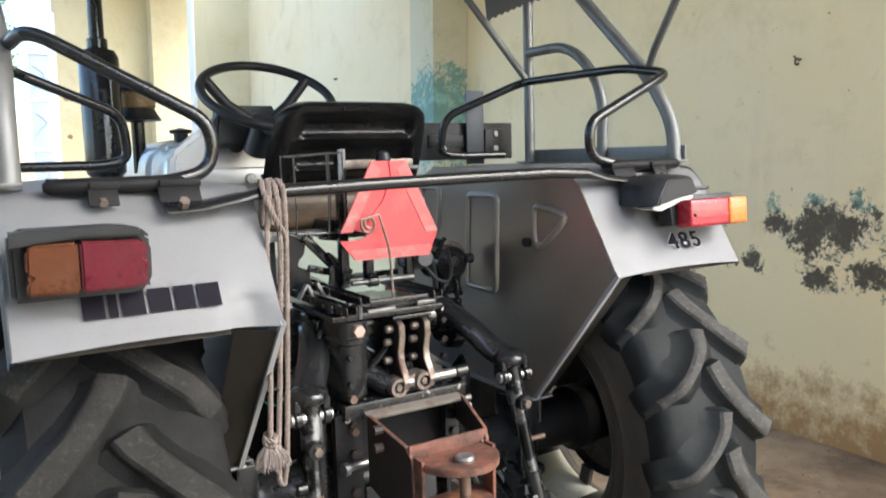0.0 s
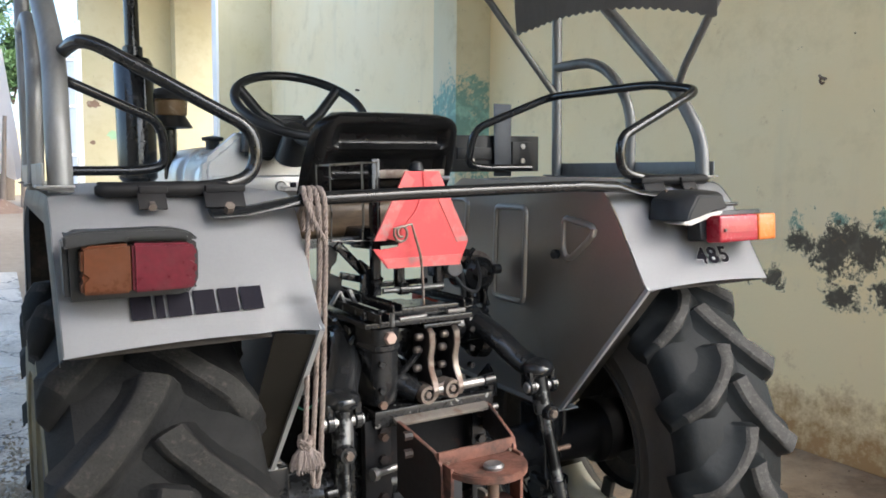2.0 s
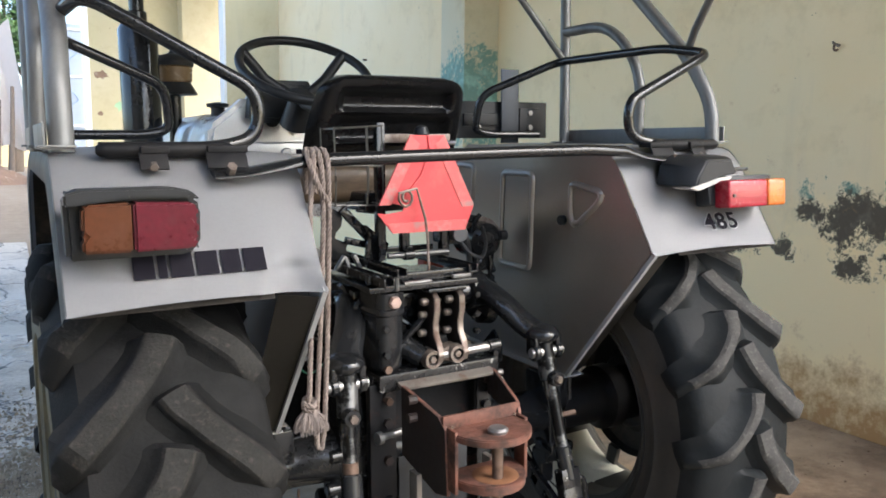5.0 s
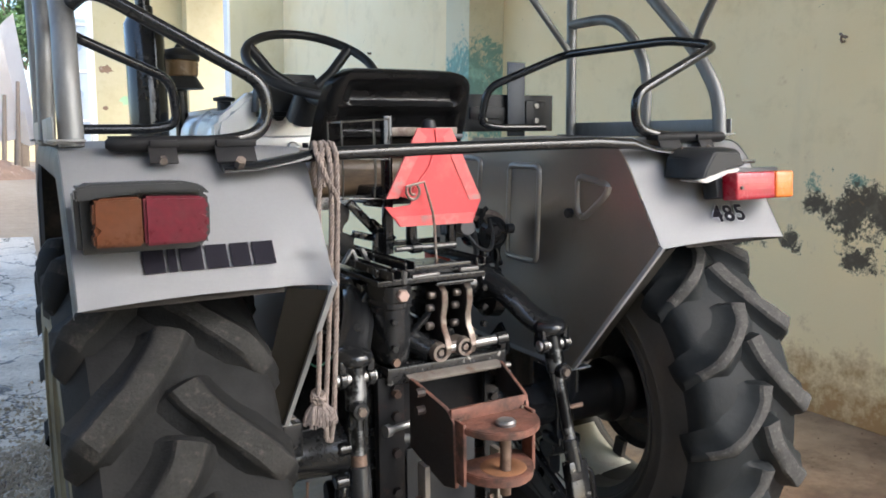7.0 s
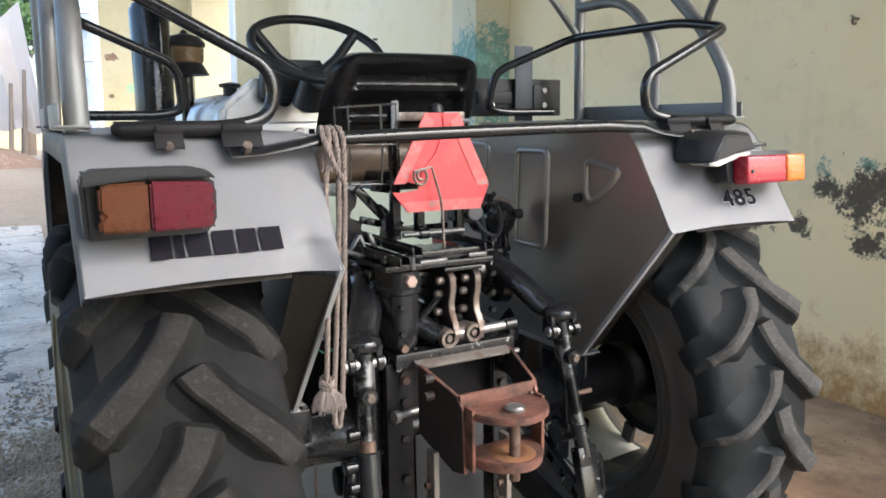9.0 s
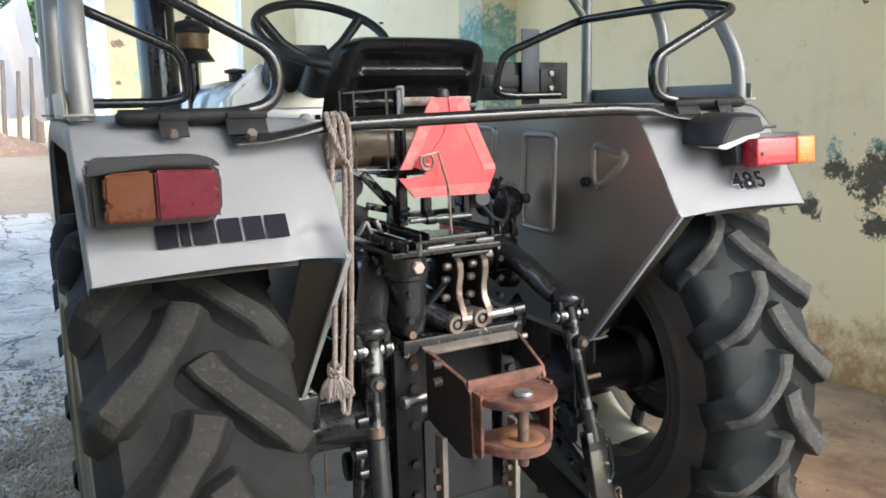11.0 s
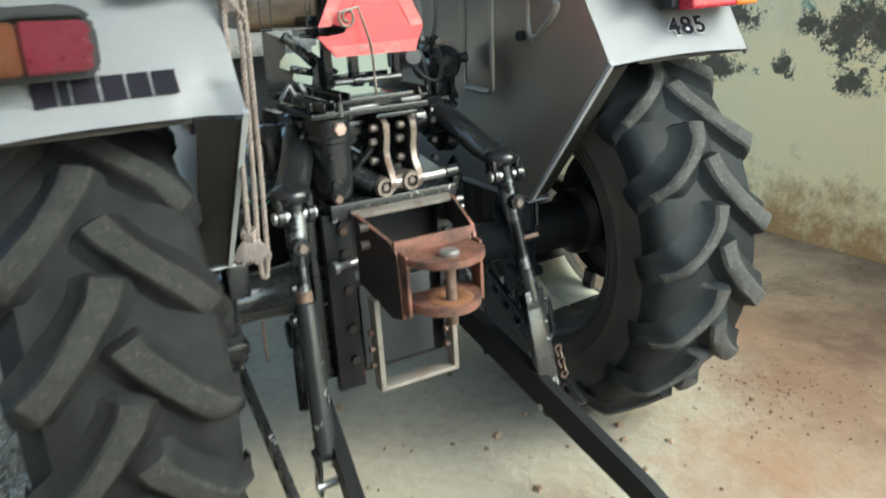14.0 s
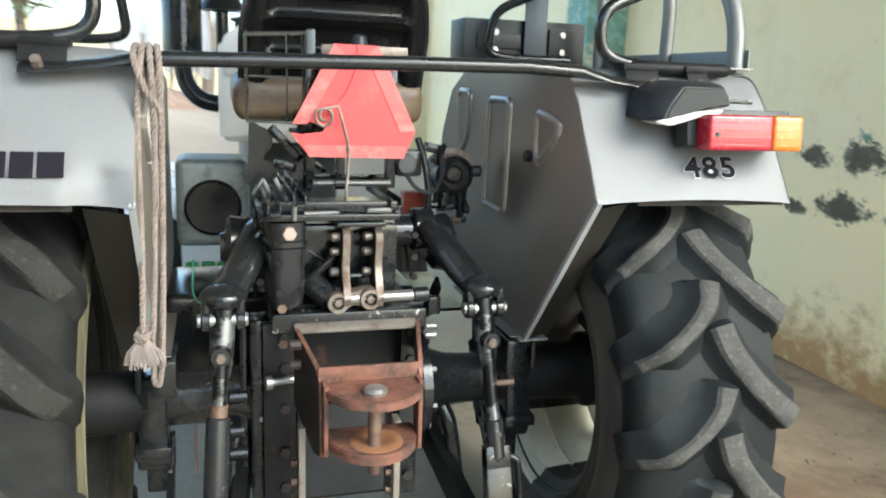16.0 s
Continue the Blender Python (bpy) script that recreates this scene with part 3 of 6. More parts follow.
def lug_bm(side, seed, drop, bend, worn=False):
    """One lug about the axle, its nose at the back level with the axle: it starts along the tread and bends out to the shoulder. A worn one keeps a narrow crest."""
    steps = 16

    def centre(s):
        return 0.002 + s * 0.222, -0.684 * radians(drop) * max(s, 0.0) ** bend

    rings = []
    for i in range(-1, steps):
        s = max(i, 0) / (steps - 1)
        (ua, va), (ub, vb) = centre(max(0.0, s - 0.03)), centre(s + 0.03)
        t = Vector((ub - ua, vb - va)).normalized()
        n = Vector((-t.y, t.x))
        u, v = centre(s)
        half = 0.0235 + 0.006 * math.exp(-s * 7) + 0.005 * s ** 2
        if worn:
            half = 0.014 + 0.010 * math.exp(-s * 9)
        tip = 0.684 - 0.016 * s ** 2
        root = crown(min(u, TW)) - 0.012
        start = 0.62 if side < 0 else 0.80
        if s > start:
            f = (s - start) / (1 - start)
            root, tip = root - 0.075 * f, tip - 0.088 * f ** 1.3
        if i < 0:
            u, v, tip = u - t.x * 0.016, v - t.y * 0.016, root + 0.4 * (tip - root)
        ring = []
        deep = tip - root
        foot = 1.5 if worn else 1.0
        outline = ((-half - 0.046 * foot, root + 0.004), (-half - 0.026 * foot, root + deep * 0.30), (-half - 0.011 * foot, root + deep * 0.55), (-half - 0.004, tip - 0.008), (-half + 0.004, tip), (0.0, tip + 0.001), (half - 0.004, tip), (half + 0.004, tip - 0.008), (half + 0.011 * foot, root + deep * 0.55), (half + 0.026 * foot, root + deep * 0.30), (half + 0.046 * foot, root + 0.004))
        for k, (w, r) in enumerate(outline):
            j1 = 0.004 * noise.noise((seed * 3.1 + side, s * 6, k * 0.7))
            j2 = 0.0025 * noise.noise((seed * 5.3, s * 19, k * 1.9 + side))
            pu, pv = u + n.x * (w + j1 * math.copysign(1, w)), v + n.y * (w + j1 * math.copysign(1, w))
            rr = r + (j2 if 2 < k < 8 else 0.0)
            a = pv / 0.684
            ring.append((side * min(pu, 0.224), -rr * math.cos(a), rr * math.sin(a)))
        rings.append(ring)
    bm = grid_bm(rings)
    count = len(rings[0])
    for index, f in enumerate(bm.faces):
        if 3 <= index % count <= 6 and 0 < index // count < len(rings) - 3:
            f.material_index = 1
    return bm


for made in both("rear_tyre", tyre_bm, (RUBBER, SIDEWALL), "black rubber rear tyre with worn grey chevron lugs"):
    left = made.data.vertices[0].co.x < 0
    if left:
        made.data.materials[1] = SIDEWALL_OCHRE
    else:
        made.data.materials[0] = RUBBER_DRY
    for side, phase, drop, bend in ((-1, 18.0, 20.5, 0.80), (1, 8.2, 22.0, 0.72)) if left else ((-1, 16.3, 17.5, 0.54), (1, 7.2, 22.0, 0.60)):
        shapes = []
        for seed in range(3):
            lb = lug_bm(side, seed, drop, bend, side < 0 and not left)
            if left:
                mirror(lb)
            shapes.append(mesh_from(lb, "lug", (RUBBER, LUG_DARK) if left else (RUBBER_DRY, LUG_TOP)))
        for k in range(17):
            lug = new("lug", shapes[k % 3])
            lug.parent = made
            lug.matrix_basis = Matrix.Translation((-TC if left else TC, AY, AZ)) @ Matrix.Rotation(-radians(360 / 17 * k + phase), 4, "X")
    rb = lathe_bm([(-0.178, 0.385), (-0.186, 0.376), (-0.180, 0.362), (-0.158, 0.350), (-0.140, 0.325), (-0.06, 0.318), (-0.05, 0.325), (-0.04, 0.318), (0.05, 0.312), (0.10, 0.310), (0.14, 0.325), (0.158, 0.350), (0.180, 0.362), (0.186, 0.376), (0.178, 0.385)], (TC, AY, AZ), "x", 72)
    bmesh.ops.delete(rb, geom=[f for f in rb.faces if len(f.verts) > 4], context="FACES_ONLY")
    db = lathe_bm([(0.112, 0.001), (0.112, 0.13), (0.145, 0.16), (0.145, 0.235), (0.120, 0.248), (0.108, 0.246), (0.132, 0.229), (0.132, 0.16), (0.10, 0.13), (0.10, 0.001)], (TC, AY, AZ), "x", 60)
    brackets = []
    for k in range(8):
        a = 2 * math.pi * (k + 0.3) / 8
        arm = box_bm((0.020, 0.080, 0.050), (0, 0.280, 0), 0.004)
        bmesh.ops.transform(arm, matrix=Matrix.Translation((TC + 0.10, AY, AZ)) @ Matrix.Rotation(a, 4, "X"), verts=arm.verts)
        brackets.append(arm)
    # Low faces of the right rim go cream to stand for light falling there.
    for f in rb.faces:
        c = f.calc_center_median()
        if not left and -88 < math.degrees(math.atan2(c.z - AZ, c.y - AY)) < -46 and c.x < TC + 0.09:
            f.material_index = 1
    for bmx in [rb, db] + brackets:
        if left:
            mirror(bmx)
    part("rim", rb, (RIM_DUSTY_SHADE, CREAM_RIM), made, "dusty steel rim, shade in its dark colour, light painted cream low down")
    part("wheel_disc", db, RIM_DUSTY_SHADE, made, "dusty dark wheel disc")
    for arm in brackets:
        part("disc_bracket", arm, RIM_DUSTY_SHADE, made)
    if left:
        made.matrix_basis = Matrix.Translation((-0.035, 0, 0))


# mudguards
PROFILE = rounded([(0, -0.462, 1.206), (0, -0.312, 1.452), (0, -0.26, 1.502), (0, 0.52, 1.512), (0, 0.72, 1.43), (0, 0.86, 1.12)], 0.06, 5)
PROF = [(p.y, p.z) for p in PROFILE]
XI, XO = 0.486, 1.0


def guard_top_bm(dent=False):
    """The sheet over the wheel, arched a little across; the left one has its lower inner corner pushed in and creased."""
    bm = bmesh.new()
    rows = []
    lower = [(PROF[0][0] + (PROF[1][0] - PROF[0][0]) * t, PROF[0][1] + (PROF[1][1] - PROF[0][1]) * t) for t in [k / 24 for k in range(24)]]
    xs = [XI, XI + 0.004, XI + 0.010] + [XI + 0.010 + 0.494 * k / 44 for k in range(1, 44)] + [XO - 0.010, XO - 0.004, XO]
    for y, z in lower + PROF[1:]:
        row = []
        for x in xs:
            yy, zz = y, z - 0.010 * (((x - 0.743) / 0.257) ** 2)
            if dent and z < 1.40 and y < -0.3:
                up = (z - 1.206) / 0.854
                edge = 0.078 - 0.35 * max(0.0, x - 0.56) - 0.9 * max(0.0, x - 0.60)
                a = min(1.0, max(0.0, (edge - up) / 0.018)) * min(1.0, max(0.0, (0.625 - x) / 0.03))
                b = max(0.0, 1 - (x - XI) / 0.045) * max(0.0, 1 - up / 0.12)
                c = math.exp(-((x - 0.545) / 0.030) ** 2 - ((up - 0.045) / 0.045) ** 2)
                yy += 0.009 * a + 0.016 * c - 0.024 * b * b
                zz += 0.002 * noise.noise((x * 20, up * 20, 1)) * a
            row.append((x, yy, zz))
        rows.append(row)
    grid_bm(rows, bm, closed_ring=False)
    bmesh.ops.solidify(bm, geom=list(bm.faces), thickness=0.003)
    return bm


def guard_liner_bm():
    """A rough dirty skin under the sheet, coloured dark for the shade there."""
    rows = []
    for y, z in PROF:
        d = Vector((AY - y, AZ - z)).normalized() * 0.020
        rows.append([(x, y + d.x + 0.003 * noise.noise((x * 30, y * 20, z * 20)), z + d.y) for x in [XI + 0.110 + 0.394 * k / 14 for k in range(15)]])
    bm = grid_bm(rows, None, closed_ring=False)
    bmesh.ops.solidify(bm, geom=list(bm.faces), thickness=0.004)
    return bm


both("liner", guard_liner_bm, DIRTY_SHADE, "dirty dark underside of the mudguard, shade in its colour")
part("mudguard", guard_top_bm(), SILVER, tractor, "silver sheet steel mudguard")
part("mudguard", mirror(guard_top_bm(True)), SILVER, tractor, "silver sheet steel mudguard with a dented lower corner")


def guard_wall_bm():
    poly = [(-0.452, 1.204), (-0.304, 1.446), (-0.264, 1.486), (0.52, 1.508), (0.70, 1.43), (0.80, 1.28), (0.86, 1.10), (0.86, 0.82), (0.50, 0.758), (-0.081, 0.758)]
    bm = slab_bm(poly, 0.004, XI - 0.002, "x")
    box_bm((0.034, 0.56, 0.004), (XI - 0.016, 0.22, 0.757), 0, (0, 0, 0), bm)
    return bm


for wall_part in both("mudguard_side", guard_wall_bm, SILVER_SHADED, "dusty silver inner side of the mudguard, shade in its colour"):
    s = 1 if wall_part.data.vertices[0].co.x > 0 else -1
    x = s * (XI - 0.002)
    for loop in (
        [(-0.095, 1.388), (-0.246, 1.365), (-0.235, 1.335), (-0.125, 1.252), (-0.098, 1.27)],
        [(0.284, 1.411), (0.102, 1.411), (0.118, 1.081), (0.300, 1.084)],
        [(0.605, 1.431), (0.470, 1.427), (0.49, 1.28), (0.58, 1.20)],
    ):
        n = len(loop)
        pts = []
        for k in range(n):
            p, c, q = (Vector((x, *loop[(k + j) % n])) for j in (-1, 0, 1))
            u, v = (p - c).normalized(), (q - c).normalized()
            r = 0.028
            for t in (0, 0.25, 0.5, 0.75, 1.0):
                pts.append((c + u * r) * (1 - t) ** 2 + c * 2 * t * (1 - t) + (c + v * r) * t ** 2)
        part("rib", tube_bm(pts, 0.0125, 12, closed=True, flat=0.8), RIB, wall_part)
    a, b = Vector((x, -0.464, 1.204)), Vector((x, -0.083, 0.756))
    out, back = Vector((s * 0.011, 0, 0)), Vector((0, 0.005, 0.004))
    fold = grid_bm([[p - out * 0.12 - back, p + out - back, p + out + back, p - out * 0.12 + back] for p in (a, b)])
    box_bm((0.085, 0.09, 0.005), (s * (XI + 0.030), -0.04, 0.752), 0, (0, 0, 0), fold)
    part("edge_fold", fold, SILVER, wall_part, "pale folded sheet edge")
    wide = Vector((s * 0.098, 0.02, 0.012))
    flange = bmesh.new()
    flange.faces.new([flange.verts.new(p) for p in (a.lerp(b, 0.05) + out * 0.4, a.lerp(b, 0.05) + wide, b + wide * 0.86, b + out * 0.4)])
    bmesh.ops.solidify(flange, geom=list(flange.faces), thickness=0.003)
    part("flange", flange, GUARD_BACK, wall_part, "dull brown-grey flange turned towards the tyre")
    part("knob", rod_bm((x, -0.064, 1.267), (x - s * 0.02, -0.064, 1.267), 0.016, 14, chamfer=0.003), PLASTIC, wall_part, "black rubber knob")


def guard_skirt_bm():
    """The rolled outer edge, broad over the wheel and narrow at the lower corner."""
    bm = bmesh.new()
    rows = []
    for y, z in PROF:
        d = Vector((AY - y, AZ - z)).normalized()
        deep = 0.024 + 0.034 * min(1.0, max(0.0, (z - 1.206) / 0.26))
        rows.append([(XO - 0.002 + 0.009 * math.sin(math.pi * v * 0.75), y + d.x * deep * v, z - 0.010 + 0.004 * (1 - v) + d.y * deep * v) for v in (0.0, 0.12, 0.3, 0.55, 0.8, 1.0)])
    grid_bm(rows, bm, closed_ring=False)
    bmesh.ops.solidify(bm, geom=list(bm.faces), thickness=0.003)
    return bm


part("mudguard_lip", guard_skirt_bm(), SILVER_SHADED, tractor)
part("mudguard_lip", mirror(guard_skirt_bm()), TUBE_SILVER, tractor, "dull rolled outer edge")

# canopy posts, one set on each mudguard
def post_bm():
    return tube_bm([(0.985, 0.57, 1.50), (0.98, 0.57, 2.44), (0.86, 0.58, 2.52)], 0.021, 14)


def slant_bm(foot=0.985, r=0.023):
    return tube_bm([(foot, -0.21, 1.50), (foot, -0.20, 1.64), (foot - 0.010, -0.10, 1.80), (0.98, 0.343, 2.213), (0.97, 0.50, 2.36), (0.86, 0.58, 2.50)], r, 14, radius=0.12)


def arch_bm():
    return tube_bm([(0.995, 0.15, 1.50), (0.985, 0.13, 1.78), (0.98, 0.30, 1.957), (0.98, 0.57, 1.957)], 0.020, 14, radius=0.16)


def strut_rear_bm():
    return tube_bm([(0.975, -0.105, 1.835), (0.95, -0.15, 1.88), (0.84, -0.38, 2.06)], 0.013, 10)


def strut_front_bm():
    return tube_bm([(0.965, 0.565, 1.85), (0.633, 0.60, 2.235), (0.60, 0.60, 2.27)], 0.014, 10)


def post_strip_bm():
    bm = box_bm((0.004, 0.86, 0.055), (1.003, 0.19, 1.535), 0.001)
    box_bm((0.035, 0.86, 0.004), (0.985, 0.19, 1.508), 0, (0, 0, 0), bm)
    for y in (-0.21, 0.15, 0.57):
        box_bm((0.075, 0.075, 0.006), (0.98, y, 1.513), 0.002, (0, 0, 0), bm)
    return bm


both("canopy_post", post_bm, TUBE_SILVER, "silver painted steel tube post")
part("canopy_post", slant_bm(), TUBE_SILVER, tractor, "silver painted slanting tube")
part("canopy_post", mirror(slant_bm(0.968, 0.026)), TUBE_SILVER, tractor, "silver painted slanting tube")
both("canopy_arch", arch_bm, TUBE_SILVER)
part("canopy_strut", strut_rear_bm(), TUBE_SILVER, tractor)
part("canopy_strut", strut_front_bm(), TUBE_SILVER, tractor)
both("post_base", post_strip_bm, TUBE_SILVER)


def canopy_bm():
    """A sheet roof well above the seat."""
    rows = []
    for j in range(9):
        v = j / 8
        rows.append([(-0.84 + 1.68 * i / 10, -0.42 + 1.50 * v, 2.52 + 0.05 * math.sin(math.pi * i / 10) + 0.006 * noise.noise((i, j, 4))) for i in range(11)])
    bm = grid_bm(rows, None, closed_ring=False)
    bmesh.ops.solidify(bm, geom=list(bm.faces), thickness=0.012)
    return bm


def flap_bm():
    """A side flap with a scalloped hem that dips at the front corner."""
    rows = []
    n = 140
    for k in range(n + 1):
        t = k / n
        y = -0.38 + 1.03 * t
        low = 2.118 - 0.234 * (y - 0.33) ** 2 - 0.010 * abs(math.sin(t * 26 * math.pi))
        rows.append([(0.80 + 0.035 * (1 - v) + 0.012 * noise.noise((y * 5, v * 3, 7)), y, low + (2.53 - low) * v) for v in (0, 0.08, 0.2, 0.4, 0.7, 1.0)])
    bm = grid_bm(rows, None, closed_ring=False)
    bmesh.ops.solidify(bm, geom=list(bm.faces), thickness=0.003)
    return bm


canopy = part("canopy", canopy_bm(), CANVAS, tractor, "dark grey canvas canopy roof")
both("canopy_flap", flap_bm, CANVAS, "grey canvas side flap with a scalloped hem")


# handrails beside the driver
def rail_bm(corner=(0.96, -0.205, 1.800), along=(0.935, -0.02, 1.832), far=(0.885, 0.49, 1.828)):
    bm = tube_bm([(0.905, -0.278, 1.507), (0.66, -0.278, 1.507), (0.565, -0.262, 1.530), (0.560, -0.262, 1.635), corner, along, far, (0.60, 0.615, 1.700), (0.585, 0.64, 1.560), (0.66, 0.64, 1.545), (0.90, 0.64, 1.545)], 0.0155, 14, radius=0.055)
    return bm


def rail_bracket_bm(x):
    bm = bmesh.new()
    wide = 0.058 if x > 0.7 else 0.088
    box_bm((wide, 0.05, 0.016), (x, -0.290, 1.505), 0.003, (0, 0, 0), bm)
    box_bm((wide, 0.006, 0.042), (x + 0.004, -0.318, 1.482), 0.002, (-30, 0, 0), bm)
    return bm


rails = (part("handrail", rail_bm(), BLACK, tractor, "black painted tubular handrail"), part("handrail", mirror(rail_bm((0.912, -0.210, 1.828), (0.950, -0.08, 1.803), (0.912, 0.49, 1.818))), BLACK, tractor, "black painted tubular handrail, bent at its corner"))
for rail in rails:
    s = 1 if rail.data.vertices[0].co.x > 0 else -1
    for at in (0.80, 0.648):
        bb = rail_bracket_bm(at)
        if s < 0:
            mirror(bb)
        part("bracket", bb, DULL_BLACK, rail)
    base = tube_bm([(s * x, -0.290, 1.505) for x in (0.632, 0.638, 0.650, 0.890, 0.904, 0.912)], 0.017, 14, radii=[0.008, 0.014, 0.017, 0.017, 0.014, 0.008])
    part("base_bar", base, DULL_BLACK, rail)
    part("bolt", rod_bm((s * 0.806, -0.320, 1.474), (s * 0.806, -0.332, 1.468), 0.009, 6), WORN, rail, "worn steel bolt")


# cross bar behind the seat, flattened and bolted at both ends
def crossbar_bm():
    pts = [(-0.69, -0.345, 1.452), (-0.62, -0.343, 1.455), (-0.54, -0.340, 1.468), (-0.46, -0.338, 1.478), (-0.2, -0.336, 1.484), (0.1, -0.336, 1.490), (0.35, -0.336, 1.493), (0.48, -0.336, 1.488), (0.56, -0.334, 1.474), (0.63, -0.332, 1.466), (0.69, -0.33, 1.466)]
    rings = []
    for i, p in enumerate(pts):
        a = Vector(pts[min(i + 1, len(pts) - 1)]) - Vector(pts[max(i - 1, 0)])
        f = 1.0 if 2 < i < 8 else (0.45 if i in (1, 2, 8, 9) else 0.3)
        w = 0.016 if 2 < i < 8 else 0.024
        n = Vector((0, -0.35, 0.94))
        side = a.normalized().cross(n).normalized()
        n = side.cross(a.normalized())
        rings.append([Vector(p) + side * (w * math.cos(t)) + n * (w * (f if 2 < i < 8 else 0.25) * math.sin(t)) for t in (2 * math.pi * k / 14 for k in range(14))])
    return grid_bm(rings)


bar = part("crossbar", crossbar_bm(), BLACK_SATIN, tractor, "black painted bar across the back")
for x in (-0.655, 0.655):
    part("bolt", rod_bm((x, -0.350, 1.452), (x, -0.372, 1.470), 0.011, 6), WORN, bar, "worn steel bolt")


# rear lamps: black back, red and amber lens
AMBER_L = material("amber_lens", (0.56, 0.14, 0.014), 0.25, 0, 0.2, 8, 60, 0.05, coat=0.15)
RED_L = material("red_lens", (0.31, 0.009, 0.024), 0.25, 0, 0.2, 8, 60, 0.05, coat=0.15)
AMBER_OLD = material("grimy_amber_lens", (0.078, 0.024, 0.0085), 0.30, 0, 0.35, 14, 80, 0.1, spot=(0.10, 0.040, 0.022), spot_scale=18, spot_cut=(0.50, 0.75))
RED_OLD = material("grimy_red_lens", (0.085, 0.0050, 0.0135), 0.30, 0, 0.35, 14, 80, 0.1, spot=(0.085, 0.018, 0.022), spot_scale=18, spot_cut=(0.50, 0.75))
for shade in (AMBER_OLD, RED_OLD):
    shade.node_tree.nodes["Principled BSDF"].inputs["Specular IOR Level"].default_value = 0.25


def build_lamp(inner, mid, label):
    """The clean lamp: a plain box back and two ribbed lenses."""
    w = 0.972 - inner
    c = (0.972 + inner) / 2
    lamp = part("rear_lamp", box_bm((w + 0.03, 0.055, 0.086), (c - 0.008, -0.428, 1.368), 0.010, (-10, 0, 0)), PLASTIC, tractor, label)
    for x0, x1, mat, name in ((mid + 0.001, 0.972, AMBER_L, "amber_lens"), (inner, mid, RED_L, "red_lens")):
        lens = part(name, box_bm((x1 - x0, 0.055, 0.080), ((x0 + x1) / 2, -0.482, 1.363), 0.009, (-4, 0, 0), segments=3), mat, lamp, name.replace("_", " "))
        for k in range(4):
            part("lens_rib", box_bm((x1 - x0 - 0.016, 0.004, 0.003), ((x0 + x1) / 2, -0.5085 + 0.0012 * (k - 1.5), 1.363 + 0.017 * (k - 1.5)), 0.0005, (-4, 0, 0)), mat, lens)
    part("screw", rod_bm((inner + 0.02, -0.505, 1.360), (inner + 0.02, -0.514, 1.361), 0.005, 8), PLASTIC, lamp)


def build_old_lamp(label):
    """The grimy lamp: a soft black housing with a sagging top, chipped lenses."""
    shell = [(-0.990, 1.300), (-0.992, 1.425), (-0.978, 1.434), (-0.800, 1.434), (-0.772, 1.428), (-0.748, 1.410), (-0.742, 1.392), (-0.744, 1.318), (-0.752, 1.304), (-0.770, 1.299)]
    bm = slab_bm(shell, 0.060, -0.450, "y", None, 0.010)
    slab_bm([(-0.992, 1.404), (-0.992, 1.428), (-0.960, 1.436), (-0.800, 1.436), (-0.768, 1.428), (-0.750, 1.410), (-0.772, 1.414), (-0.880, 1.417)], 0.035, -0.490, "y", bm, 0.004)
    lamp = part("rear_lamp", bm, PLASTIC, tractor, label)
    red = [(-0.876, 1.316), (-0.876, 1.410), (-0.768, 1.406), (-0.758, 1.396), (-0.757, 1.380), (-0.766, 1.374), (-0.757, 1.367), (-0.757, 1.346), (-0.766, 1.340), (-0.758, 1.333), (-0.760, 1.322), (-0.772, 1.317)]
    amber = [(-0.966, 1.318), (-0.966, 1.342), (-0.958, 1.350), (-0.966, 1.358), (-0.964, 1.402), (-0.956, 1.408), (-0.879, 1.410), (-0.879, 1.316)]
    for name, poly, mat in (("red_lens", red, RED_OLD), ("amber_lens", amber, AMBER_OLD)):
        part(name, slab_bm(poly, 0.044, -0.497, "y", None, 0.005), mat, lamp, "grimy " + name.replace("_", " "))


build_lamp(0.722, 0.890, "clean red and amber rear lamp on a black back")
build_old_lamp("grimy red and amber rear lamp in a black housing")

# work lamp in a black hood beside the clean rear lamp
def work_hood_bm():
    rings = []
    for y, d in ((-0.345, 0.0), (-0.40, 0.0), (-0.455, 0.012), (-0.475, 0.03)):
        rings.append([(0.598 + d, y, 1.388), (0.610 + d, y, 1.448 - d), (0.655 + d * 0.5, y, 1.476 - d * 0.5), (0.785 - d * 0.5, y, 1.476 - d * 0.5), (0.815 - d, y, 1.452 - d), (0.818 - d, y, 1.422), (0.715, y, 1.412), (0.665, y, 1.398)])
    bm = grid_bm(rings)
    bmesh.ops.bevel(bm, geom=list(bm.edges), offset=0.004, segments=2, affect="EDGES")
    return bm


hood = part("work_lamp", work_hood_bm(), PLASTIC, tractor, "black hooded work lamp")
part("reflector", slab_bm([(0.608, 1.383), (0.660, 1.401), (0.740, 1.412), (0.780, 1.415), (0.774, 1.405), (0.735, 1.400), (0.700, 1.390), (0.645, 1.375)], 0.080, -0.472, "y", None, 0.003), material("lamp_reflector", (0.50, 0.49, 0.47), 0.35, 0.2, 0.25, 18), hood, "pale lamp underside")
part("bracket", box_bm((0.10, 0.10, 0.010), (0.82, -0.40, 1.432), 0.003), BLACK_SATIN, hood)

# lettering on the mudguards: number on one, plain shapes for the maker's name on the other
SL = Vector((0, 0.15, 0.246)).normalized()


